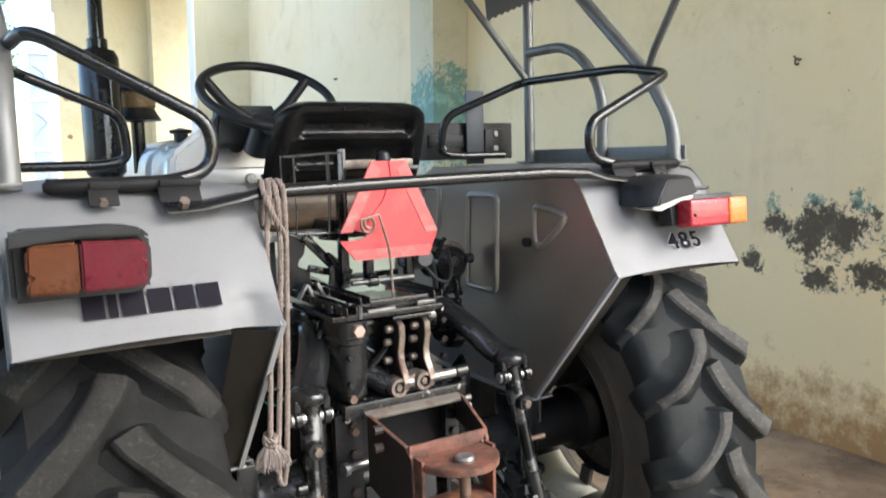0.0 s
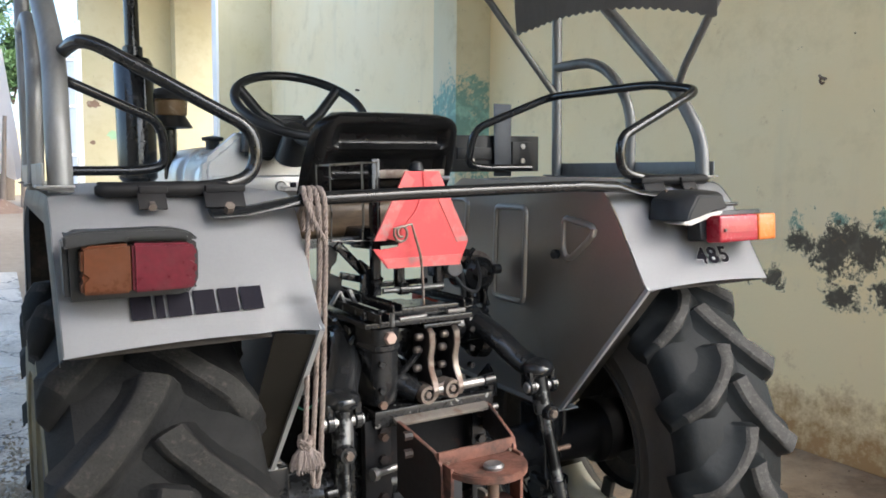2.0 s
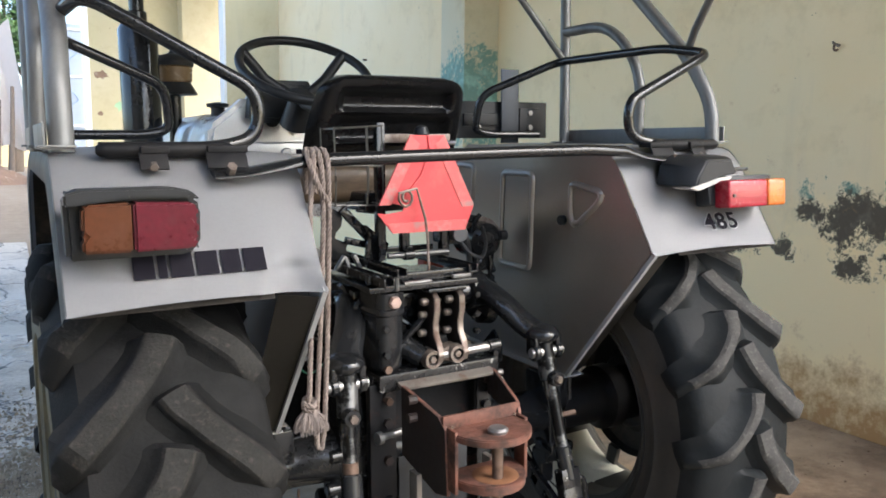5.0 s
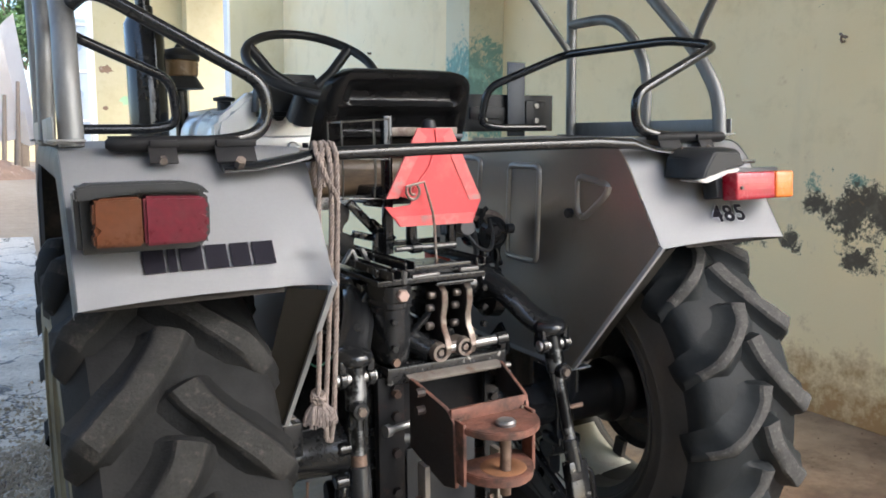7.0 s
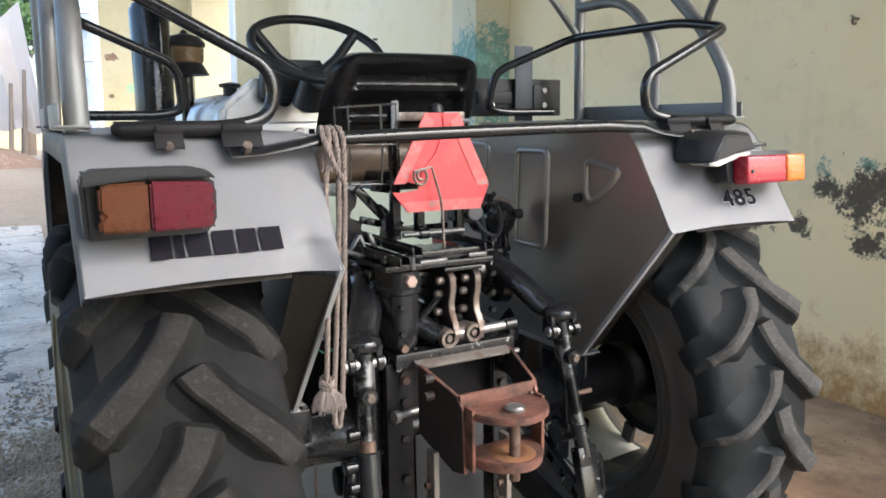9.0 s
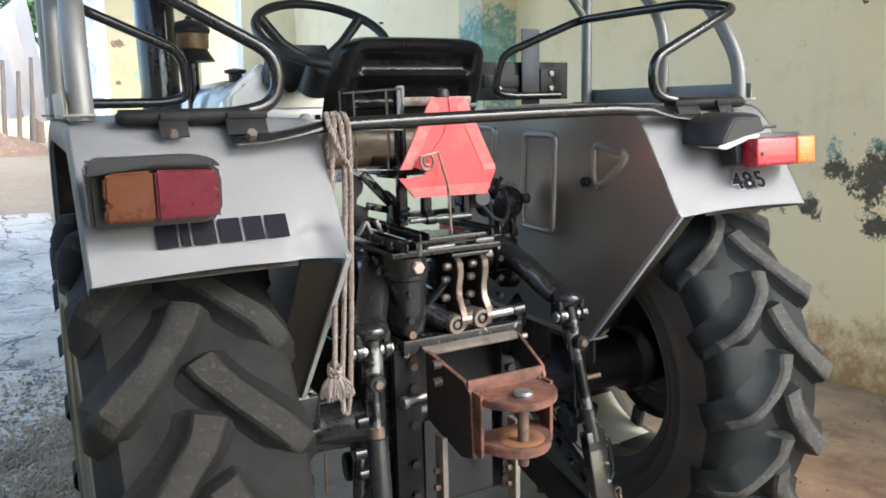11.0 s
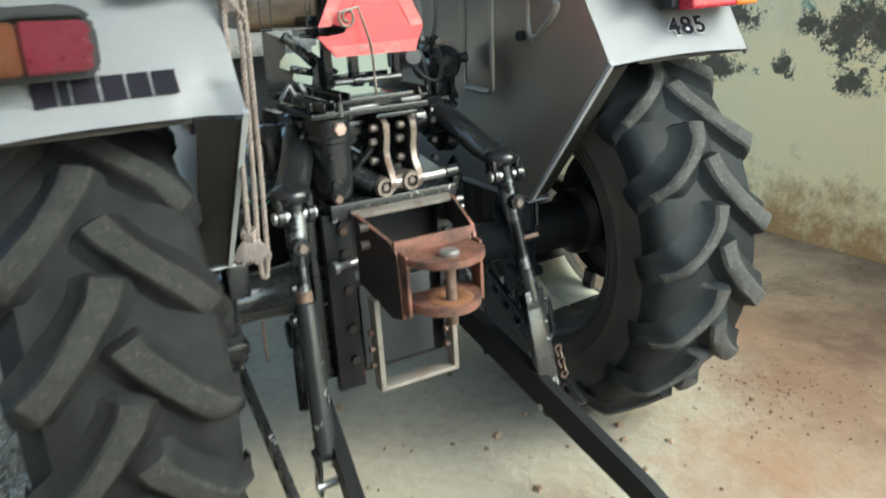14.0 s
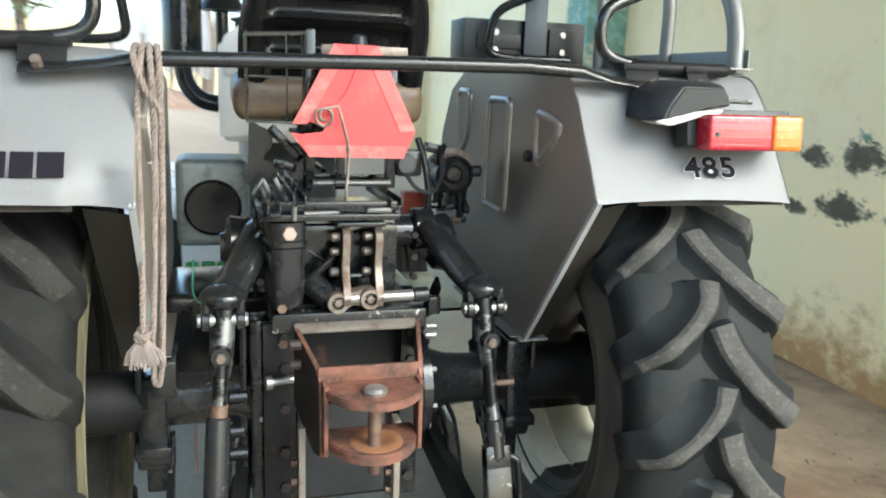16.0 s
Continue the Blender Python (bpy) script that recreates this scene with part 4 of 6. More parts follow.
def on_plate(x, up, out=0.0):
    """A place on the slanting back of the mudguards: x across, up from the lower edge."""
    p = Vector((x, -0.462, 1.206)) + SL * up
    return p + Vector((0, -SL.z, SL.y)) * out


def plate_text(body, size, x, up, mat, name, out, fat):
    cu = bpy.data.curves.new(name, "FONT")
    cu.body, cu.size, cu.extrude, cu.offset = body, size, 0.0004, fat
    cu.align_x = "CENTER"
    cu.space_character = 1.12
    tmp = new(name + "_tmp", cu)
    mesh = bpy.data.meshes.new_from_object(tmp.evaluated_get(bpy.context.evaluated_depsgraph_get()))
    bpy.data.objects.remove(tmp)
    mesh.materials.clear()
    mesh.materials.append(mat)
    ob = new(name, mesh)
    ob.parent = tractor
    p = on_plate(x, up, out)
    ob.matrix_basis = Matrix.Translation(p) @ Matrix.Rotation(math.atan2(SL.z, SL.y), 4, "X") @ Matrix.Diagonal((1.16, 1.0, 1.0, 1.0))
    return ob


for body, mat, out, off in (("485", DECAL_WHITE, 0.0056, 0.0034), ("485", NAVY, 0.0066, 0.0019)):
    number = plate_text(body, 0.0735, 0.790, 0.056, mat, "number", out, off)
    number["label"] = "dark blue number with a white edge"

# six plain blocks, slightly slanted, where the maker's name stands
BLOCKS = (0.040, 0.017, 0.045, 0.044, 0.040, 0.046)
x = -0.873
for w in BLOCKS:
    bm = bmesh.new()
    q = [on_plate(x, 0.052, 0.0056), on_plate(x + w, 0.052, 0.0056), on_plate(x + w, 0.105, 0.0056), on_plate(x, 0.105, 0.0056)]
    hi = [bm.verts.new(p) for p in q]
    lo = [bm.verts.new(p - Vector((0, -SL.z, SL.y)) * 0.0009) for p in q]
    bm.faces.new(hi)
    bm.faces.new(lo[::-1])
    for i in range(4):
        bm.faces.new((hi[i], lo[i], lo[(i + 1) % 4], hi[(i + 1) % 4]))
    part("emblem_block", bm, NAVY, tractor, smooth=False)
    x += w + 0.0066

# ---- seat and what hangs behind it ----
def seat_back_bm():
    """A moulded shell that leans back: a broad rolled border round a sunken panel with cross ribs."""
    bm = bmesh.new()
    rows = []
    for j in range(45):
        v = j / 44
        z = 1.345 + 0.372 * v
        half = 0.268 - 0.030 * max(0.0, (v - 0.55) / 0.45) ** 1.5 - 0.055 * max(0.0, (v - 0.86) / 0.14) ** 2.2
        row = []
        for i in range(49):
            u = -1 + 2 * i / 48
            au = abs(u)
            side = min(1.0, max(0.0, (au - 0.66) / 0.12))
            head = min(1.0, max(0.0, (v - 0.84) / 0.06))
            border = max(side, head)
            border = border * border * (3 - 2 * border)
            curl = max(0.0, (au - 0.86) / 0.14) ** 2 + max(0.0, (v - 0.95) / 0.05) ** 2
            ribs = sum(math.exp(-((v - m) / 0.042) ** 2) for m in (0.45, 0.70))
            y = 0.285 - 0.195 * v + 0.030 * (1 - border) - 0.030 * ribs * (1 - border) + 0.045 * curl + 0.02 * u * u
            row.append((half * u, y, z))
        rows.append(row)
    grid_bm(rows, bm, closed_ring=False)
    bmesh.ops.solidify(bm, geom=list(bm.faces), thickness=-0.022)
    return bm


part("seat_back", seat_back_bm(), SEAT, tractor, "black glossy moulded seat back")
cushion = part("seat_cushion", box_bm((0.55, 0.42, 0.128), (-0.008, 0.455, 1.398), 0.056, (3, 0, 0), segments=6), TAN_SEAT, tractor, "tan brown seat cushion, dirty underneath")
for k in range(3):
    part("piping", tube_bm([(-0.272 + 0.012 * k, 0.455 + (0.13 + 0.025 * k) * math.cos(a), 1.398 + (0.040 + 0.007 * k) * math.sin(a)) for a in (2 * math.pi * q / 28 for q in range(28))], 0.004, 6, closed=True), TAN_SEAT, cushion)
part("seat_bracket", box_bm((0.24, 0.012, 0.027), (0.067, 0.155, 1.529), 0.004), WORN, tractor, "worn steel strip under the seat back")
part("seat_screw", rod_bm((0.175, 0.150, 1.514), (0.200, 0.140, 1.514), 0.007, 8), STEEL, tractor, "bright screw")
part("knob", lathe_bm([(0, 0.010), (0.012, 0.024), (0.034, 0.018), (0.040, 0.004)], (0.034, 0.06, 1.528), "z", 14), PLASTIC, tractor, "black knob")
for x, top in ((-0.090, 1.575), (0.131, 1.50), (-0.009, 1.29)):
    part("seat_post", box_bm((0.026, 0.03, top - 1.16), (x, 0.10, (top + 1.16) / 2), 0.003), BLACK, tractor)
# the black sprung linkage under the seat, see-through between its plates and bars
part("side_plate", slab_bm([(-0.245, 1.335), (-0.196, 1.310), (-0.180, 1.290), (-0.186, 1.262), (-0.202, 1.246), (-0.207, 1.228), (-0.166, 1.210), (-0.171, 1.190), (-0.154, 1.160), (-0.250, 1.160)], 0.012, 0.174, "y", None, 0.002), BLACK_SATIN, tractor)
for a, b, w in (((-0.190, 1.318), (-0.092, 1.214), 0.026), ((-0.180, 1.222), (-0.080, 1.196), 0.022), ((-0.140, 1.312), (-0.060, 1.300), 0.012), ((-0.118, 1.260), (-0.040, 1.196), 0.016)):
    run, rise = b[0] - a[0], b[1] - a[1]
    part("seat_brace", box_bm((math.hypot(run, rise), 0.022, w), ((a[0] + b[0]) / 2, 0.160, (a[1] + b[1]) / 2), 0.004, (0, -math.degrees(math.atan2(rise, run)), 0)), BLACK, tractor)
part("gusset", slab_bm([(-0.140, 1.146), (-0.122, 1.225), (-0.104, 1.240), (-0.080, 1.225), (-0.082, 1.148)], 0.010, 0.116, "y", None, 0.002), BLACK, tractor)
for x, z in ((-0.150, 1.276), (-0.096, 1.214), (-0.160, 1.215)):
    part("brace_bolt", rod_bm((x, 0.149, z), (x, 0.135, z), 0.009, 6, chamfer=0.002), BLACK_SATIN, tractor)
part("cross_plate", box_bm((0.24, 0.014, 0.018), (0.02, 0.19, 1.178), 0.003), BLACK_SATIN, tractor)
part("spring_box", box_bm((0.22, 0.16, 0.06), (-0.01, 0.22, 1.335), 0.01), BLACK_SATIN, tractor)
part("spring_rod", rod_bm((-0.085, 0.06, 1.178), (0.125, 0.06, 1.178), 0.009, 12), DULL_STEEL, tractor, "steel adjusting rod")
part("spring_rod", rod_bm((-0.03, 0.06, 1.178), (0.0, 0.06, 1.178), 0.017, 12), BLACK_SATIN, tractor)

# wire basket with a can behind the seat
WIRE = material("dull_wire", (0.10, 0.098, 0.092), 0.3, 0.8, 0.2, 20)
basket = part("wire_basket", tube_bm([(-0.255, 0.045, 1.556), (-0.105, 0.045, 1.565), (-0.105, 0.15, 1.565), (-0.255, 0.15, 1.556)], 0.0028, 6, closed=True), WIRE, tractor, "bent steel wire basket")
for z in (1.452, 1.338):
    part("wire", tube_bm([(-0.255, 0.045, z), (-0.105, 0.045, z - 0.004), (-0.105, 0.15, z), (-0.255, 0.15, z)], 0.0024, 6, closed=True), WIRE, basket)
for x, y in ((-0.255, 0.045), (-0.156, 0.045), (-0.107, 0.045), (-0.255, 0.15), (-0.105, 0.15)):
    part("wire", tube_bm([(x, y, 1.562), (x + 0.003, y, 1.40), (x, y, 1.336)], 0.0024, 6), WIRE, basket)
# warning triangle on a hooked wire
TRI = [(-0.042, 1.538), (0.071, 1.537), (0.174, 1.324), (0.143, 1.252), (-0.103, 1.255), (-0.150, 1.315), (-0.122, 1.312), (-0.070, 1.318), (-0.062, 1.332), (-0.110, 1.345), (-0.146, 1.338)]
sign = part("warning_sign", slab_bm(TRI, 0.004, -0.012, "y", None), SIGN_RED, tractor, "faded red reflective warning triangle with a torn edge", smooth=False)
for band in (
    [(-0.042, 1.538), (-0.012, 1.512), (-0.108, 1.338), (-0.146, 1.338)],
    [(0.071, 1.537), (0.040, 1.512), (0.132, 1.322), (0.174, 1.324)],
    [(-0.103, 1.255), (-0.118, 1.284), (0.150, 1.284), (0.143, 1.252)],
):
    part("border", slab_bm(band, 0.002, -0.0145, "y", None), SIGN_PINK, sign, "paler border strip", smooth=False)
part("crease", tube_bm([(0.015, -0.014, 1.534), (0.02, -0.0145, 1.49), (-0.01, -0.014, 1.42), (-0.06, -0.014, 1.365)], 0.0025, 6), SIGN_RED, sign)
curl = [(-0.068 + (0.009 + 0.0012 * k) * math.cos(radians(300 - 36 * k)), -0.034, 1.360 + (0.011 + 0.0014 * k) * math.sin(radians(300 - 36 * k))) for k in range(15)]
part("wire_hook", tube_bm(curl + [(-0.034, -0.034, 1.384), (-0.023, -0.036, 1.345), (-0.011, -0.042, 1.296), (-0.009, -0.050, 1.247), (-0.017, -0.07, 1.176), (-0.023, -0.085, 1.128)], 0.0042, 8), WORN, tractor, "bent steel wire hook")

FRAME_GREY = material("worn_grey_frame", (0.23, 0.205, 0.18), 0.5, 0.5, 0.25, 14, 80, 0.15, spot=(0.16, 0.09, 0.06), spot_scale=12)

# ---- hydraulic lift, hitch and linkage ----
def rounded_ring(cx, cy, hx, hy, z, k):
    """A level ring with well rounded corners, turned a little."""
    out = []
    for a in (2 * math.pi * q / 24 for q in range(24)):
        c, d = math.cos(a), math.sin(a)
        u, v = hx * k * math.copysign(abs(c) ** 0.6, c), hy * k * math.copysign(abs(d) ** 0.6, d)
        out.append((cx + 0.97 * u - 0.24 * v, cy + 0.24 * u + 0.97 * v, z))
    return out


lift = part("lift_cover", box_bm((0.36, 0.36, 0.20), (-0.055, 0.16, 1.00), 0.012), BLACK, tractor, "black painted hydraulic lift cover")
part("top_plate", box_bm((0.345, 0.30, 0.016), (-0.065, 0.01, 1.118), 0.003), BLACK, tractor, "black top plate with chipped edges")
for x, y0, y1, z in ((-0.206, -0.20, 0.33, 1.136), (-0.142, -0.15, 0.42, 1.150), (0.10, -0.13, 0.21, 1.142)):
    channel = box_bm((0.030, y1 - y0, 0.005), (x, (y0 + y1) / 2, z), 0.001)
    for d in (-0.0135, 0.0135):
        box_bm((0.004, y1 - y0, 0.024), (x + d, (y0 + y1) / 2, z + 0.010), 0.001, (0, 0, 0), channel)
    part("rail", channel, CHIPPED, lift, "black steel channel with bright worn edges")
part("rail", box_bm((0.34, 0.022, 0.024), (-0.06, -0.105, 1.142), 0.003), BLACK, lift)
part("clip", box_bm((0.062, 0.012, 0.013), (0.055, -0.135, 1.135), 0.004), DULL_STEEL, lift)
part("latch", rod_bm((-0.13, -0.135, 1.128), (-0.045, -0.135, 1.130), 0.0065, 10), DULL_STEEL, lift)
part("latch", rod_bm((-0.155, -0.14, 1.112), (-0.155, -0.14, 1.15), 0.007, 8), DULL_STEEL, lift)
part("bolt", rod_bm((-0.167, -0.140, 1.082), (-0.167, -0.160, 1.082), 0.018, 6, chamfer=0.003), material("pinkish_bolt", (0.42, 0.30, 0.26), 0.45, 0.4, 0.15, 20), lift, "bare bolt head")
housing = part("rear_housing", box_bm((0.36, 0.45, 0.56), (-0.01, 0.16, 0.60), 0.015), STAINED, tractor, "black cast rear housing")
for x, w, y, z0 in ((-0.235, 0.05, -0.02, 0.33), (-0.275, 0.022, 0.02, 0.36), (-0.205, 0.014, -0.055, 0.34)):
    part("casting_rib", box_bm((w, 0.09, 0.84 - z0), (x, y, (0.84 + z0) / 2), 0.008), BLACK, housing)
for x, y, z in ((-0.285, -0.02, 0.46), (-0.292, -0.01, 0.52), (-0.283, -0.015, 0.62)):
    part("casting_lug", rod_bm((x - 0.035, y, z), (x + 0.02, y, z), 0.020, 12, chamfer=0.005), BLACK, housing)
part("ledge", box_bm((0.395, 0.10, 0.050), (-0.012, -0.085, 0.850), 0.006), CHIPPED, tractor, "black ledge with chipped paint")
part("pocket", box_bm((0.30, 0.06, 0.20), (-0.02, 0.0, 0.985), 0.02, (4, 0, 0)), BLACK, tractor)
part("boss", rod_bm((-0.10, -0.06, 0.93), (-0.06, -0.115, 0.90), 0.035, 16, r2=0.03), BLACK, housing)
for x, z in ((-0.185, 0.892), (-0.183, 0.80)):
    part("bolt", rod_bm((x, -0.12, z), (x, -0.145, z), 0.012, 6), RUST_STEEL, housing, "rusty bolt")


def rocker_bm(x):
    """A curved upright link plate."""
    poly = [(-0.118, 0.885), (-0.150, 0.890), (-0.160, 0.915), (-0.150, 0.94), (-0.130, 0.97), (-0.126, 1.00), (-0.138, 1.04), (-0.136, 1.075), (-0.110, 1.095), (-0.03, 1.095), (-0.02, 1.06), (-0.03, 0.97), (-0.07, 0.92), (-0.098, 0.90)]
    bm = slab_bm(poly, 0.019, x, "x", None, 0.002)
    bmesh.ops.recalc_face_normals(bm, faces=bm.faces)
    for f in bm.faces:
        if f.normal.y < -0.4 and abs(f.normal.x) < 0.6:
            f.material_index = 1
    return bm


for x in (-0.035, 0.048):
    link = part("rocker_plate", rocker_bm(x), (RUST_BROWN, WORN), tractor, "worn steel link plate")
    for y, z in ((-0.098, 1.062), (-0.088, 1.022), (-0.085, 0.968)):
        part("rivet", rod_bm((x - 0.026, y, z), (x, y, z), 0.012, 12, chamfer=0.005), WORN, link, "rusty pin head")
cast = slab_bm([(-0.048, 0.876), (-0.030, 0.884), (-0.006, 0.893), (0.018, 0.888), (0.035, 0.882), (0.052, 0.890), (0.060, 0.908), (0.050, 0.930), (0.035, 0.936), (-0.006, 0.925), (-0.048, 0.930), (-0.070, 0.916), (-0.074, 0.900), (-0.066, 0.884)], 0.050, -0.138, "y", None, 0.004)
eyes = part("link_casting", cast, WORN, tractor, "worn steel casting with two eyes")
for x, z in ((-0.047, 0.902), (0.035, 0.909)):
    part("eye_ring", lathe_bm([(-0.152, 0.017), (-0.152, 0.026), (-0.130, 0.029), (-0.130, 0.017)], (x, 0.0, z), "y", 24, closed=True), WORN, eyes)
    part("eye_recess", rod_bm((x, -0.1415, z), (x, -0.120, z), 0.018, 18), BLACK_SATIN, eyes)
    part("eye_bolt", rod_bm((x, -0.152, z), (x, -0.130, z), 0.011, 6, chamfer=0.002), WORN, eyes)
part("lift_casting", tube_bm([(-0.17, -0.03, 0.915), (-0.12, -0.075, 0.94), (-0.075, -0.09, 0.985), (-0.03, -0.075, 1.02)], 0.020, 12, radius=0.05, flat=0.5), BLACK, tractor)
part("link_cap", box_bm((0.125, 0.045, 0.012), (0.012, -0.110, 1.098), 0.004), BLACK, tractor)
column = part("lift_column", grid_bm([rounded_ring(-0.176, -0.080, 0.046, 0.060, z, k) for z, k in ((0.885, 0.80), (0.90, 0.92), (0.955, 1.0), (1.04, 1.0), (1.085, 1.06), (1.106, 1.06))]), BLACK_SATIN, tractor, "black casting under the top plate")
part("collar", grid_bm([rounded_ring(-0.176, -0.080, 0.046, 0.060, z, k) for z, k in ((1.040, 1.0), (1.046, 1.10), (1.058, 1.10), (1.064, 1.0))]), BLACK, column)
for z in (0.935, 1.01):
    part("stud", rod_bm((-0.190, -0.135, z), (-0.193, -0.156, z), 0.011, 6, chamfer=0.002), BLACK, column)
part("link_pin", rod_bm((-0.06, -0.128, 0.907), (0.185, -0.128, 0.912), 0.014, 14, chamfer=0.002), STEEL, tractor, "bright steel cross pin")
part("link_pin", rod_bm((0.150, -0.128, 0.911), (0.190, -0.128, 0.913), 0.019, 14, chamfer=0.002), BLACK_SATIN, tractor)

# tow bracket of rusty plate
def tow_side_bm(rear, front, poly):
    """A side plate that runs from the mounting strip in towards the jaws."""
    bm = bmesh.new()
    lo, hi = [], []
    for y, z in poly:
        x = rear + (front - rear) * (y + 0.185) / -0.14
        lo.append(bm.verts.new((x - 0.006, y, z)))
        hi.append(bm.verts.new((x + 0.006, y, z)))
    bm.faces.new(lo[::-1])
    bm.faces.new(hi)
    for k in range(len(poly)):
        bm.faces.new((lo[k - 1], lo[k], hi[k], hi[k - 1]))
    bmesh.ops.recalc_face_normals(bm, faces=bm.faces)
    bmesh.ops.bevel(bm, geom=list(bm.edges), offset=0.002, segments=1, affect="EDGES")
    bm.normal_update()
    for f in bm.faces:
        if abs(f.normal.x) < 0.7:
            f.material_index = 1
    return bm


tow = part("tow_bracket", tow_side_bm(-0.149, -0.116, [(-0.165, 0.850), (-0.185, 0.846), (-0.312, 0.800), (-0.338, 0.770), (-0.345, 0.588), (-0.300, 0.580), (-0.185, 0.640), (-0.165, 0.65)]), (RUST_BROWN, RUST), tractor, "rusty red steel tow bracket")
part("side_plate", tow_side_bm(0.150, 0.122, [(-0.115, 0.846), (-0.165, 0.846), (-0.318, 0.806), (-0.338, 0.780), (-0.345, 0.600), (-0.320, 0.600), (-0.30, 0.74), (-0.165, 0.76), (-0.115, 0.76)]), (RUST_BROWN, RUST), tow)
part("cross_plate", box_bm((0.246, 0.010, 0.042), (0.003, -0.326, 0.782), 0.003, (0, 0, 0)), RUST, tow, "red painted cross strip")
part("rear_strip", box_bm((0.31, 0.035, 0.010), (0.0, -0.150, 0.842), 0.003, (18, 0, 0)), FRAME_GREY, tow, "worn steel strip between the side plates")


def jaw_bm(z, t, r, back, front):
    """A plate, straight behind and round in front."""
    arc = [(0.003 + r * math.cos(a), back - 0.03 + (back - 0.03 - front) * math.sin(a)) for a in (radians(-180 * k / 20) for k in range(21))]
    return slab_bm([(0.003 - r, back), (0.003 + r, back)] + arc, t, z, "z", None, 0.003)


part("upper_jaw", jaw_bm(0.748, 0.020, 0.116, -0.322, -0.480), RUST, tow, "rusty rounded upper jaw")
part("lower_jaw", jaw_bm(0.613, 0.026, 0.108, -0.300, -0.464), RUST, tow, "rusty rounded lower jaw")
part("wear_ring", lathe_bm([(0.0, 0.022), (0.003, 0.026), (0.003, 0.054), (0.0, 0.062), (-0.004, 0.064)], (0.006, -0.388, 0.640), "z", 28), RUST_ORANGE, tow, "bright orange rust ring")
for x in (-0.108, 0.112):
    part("web", box_bm((0.010, 0.05, 0.17), (x, -0.355, 0.69), 0.002, (0, 0, 0)), RUST, tow)
pin = part("tow_pin", rod_bm((-0.003, -0.412, 0.575), (-0.003, -0.412, 0.775), 0.015, 14), RUST_STEEL, tow, "steel tow pin")
part("tow_pin_head", lathe_bm([(0, 0.001), (0.0, 0.026), (0.008, 0.028), (0.014, 0.022), (0.016, 0.001)], (-0.004, -0.415, 0.768), "z", 22), STEEL, tow, "bright pin head")
for x in (-0.095, 0.105):
    part("weld", tube_bm([(x - 0.004, -0.334, 0.772), (x + 0.003, -0.338, 0.769), (x, -0.337, 0.77)], 0.006, 6), RUST_STEEL, tow)
part("back_strip", box_bm((0.082, 0.03, 0.54), (-0.190, -0.098, 0.575), 0.004), STAINED, tow, "rust-stained mounting strip")
part("back_strip", box_bm((0.05, 0.012, 0.50), (0.150, -0.105, 0.59), 0.003), BLACK_SATIN, tow)
for x in (-0.178, 0.150):
    for z in (0.81, 0.73, 0.62, 0.50, 0.40):
        part("bolt", rod_bm((x, -0.105, z), (x, -0.128, z), 0.014, 6), RUST_BROWN, tow, "rusty bolt")
for z in (0.83, 0.78):
    part("bolt", rod_bm((-0.175, -0.235, z), (-0.150, -0.235, z), 0.013, 8), RUST_BROWN, tow)
part("stud", rod_bm((-0.226, -0.150, 0.704), (-0.14, -0.13, 0.704), 0.010, 10), STEEL, tractor, "short steel stud")
part("stud", rod_bm((-0.228, -0.150, 0.704), (-0.212, -0.147, 0.704), 0.018, 10), STEEL, tractor)
drop = part("drop_frame", box_bm((0.016, 0.045, 0.275), (-0.148, -0.225, 0.482), 0.002), FRAME_GREY, tractor, "worn grey steel drop frame")
part("upright", box_bm((0.016, 0.045, 0.275), (0.090, -0.225, 0.482), 0.002), FRAME_GREY, drop)
part("foot", box_bm((0.254, 0.045, 0.012), (-0.029, -0.225, 0.347), 0.002), FRAME_GREY, drop)
for z in (0.42, 0.47, 0.52):
    part("nut", rod_bm((-0.156, -0.225, z), (-0.172, -0.225, z), 0.010, 6), RUST_STEEL, drop)
    part("nut", rod_bm((0.082, -0.225, z), (0.066, -0.225, z), 0.010, 6), RUST_STEEL, drop)
part("dull_plate", box_bm((0.23, 0.008, 0.26), (-0.03, -0.112, 0.49), 0.003), material("dull_grey_plate", (0.030, 0.033, 0.038), 0.4, 0.3, 0.2, 12), drop, "dull grey plate")

# axle housing, arms and lift rods
part("axle_housing", lathe_bm([(-0.60, 0.055), (-0.60, 0.075), (-0.40, 0.072), (-0.30, 0.078), (-0.22, 0.105), (-0.19, 0.13), (0.19, 0.13), (0.22, 0.105), (0.30, 0.078), (0.40, 0.072), (0.60, 0.075), (0.60, 0.055)], (0.0, AY, AZ), "x", 24), BLACK, tractor, "black rear axle housing")
both("hub", lambda: lathe_bm([(0.50, 0.080), (0.70, 0.086), (0.72, 0.092), (0.74, 0.115), (0.79, 0.118), (0.80, 0.10), (0.885, 0.10), (0.885, 0.001)], (0, AY, AZ), "x", 24), DULL_BLACK)
both("axle_bracket", lambda: box_bm((0.06, 0.16, 0.10), (0.47, 0.0, 0.70), 0.008), BLACK)
part("rock_shaft", rod_bm((-0.26, 0.06, 1.045), (0.24, 0.06, 1.045), 0.045, 20), BLACK, tractor)


def arm_bm():
    pts = [(0.205, 0.10, 1.060), (0.225, 0.03, 1.062), (0.255, -0.05, 1.02), (0.290, -0.10, 0.965), (0.318, -0.145, 0.935)]
    bm = tube_bm(pts, 0.046, 14, radius=0.05, flat=0.72)
    rod_bm((0.185, 0.06, 1.048), (0.245, 0.06, 1.048), 0.062, 20, bm=bm, chamfer=0.006)
    return bm


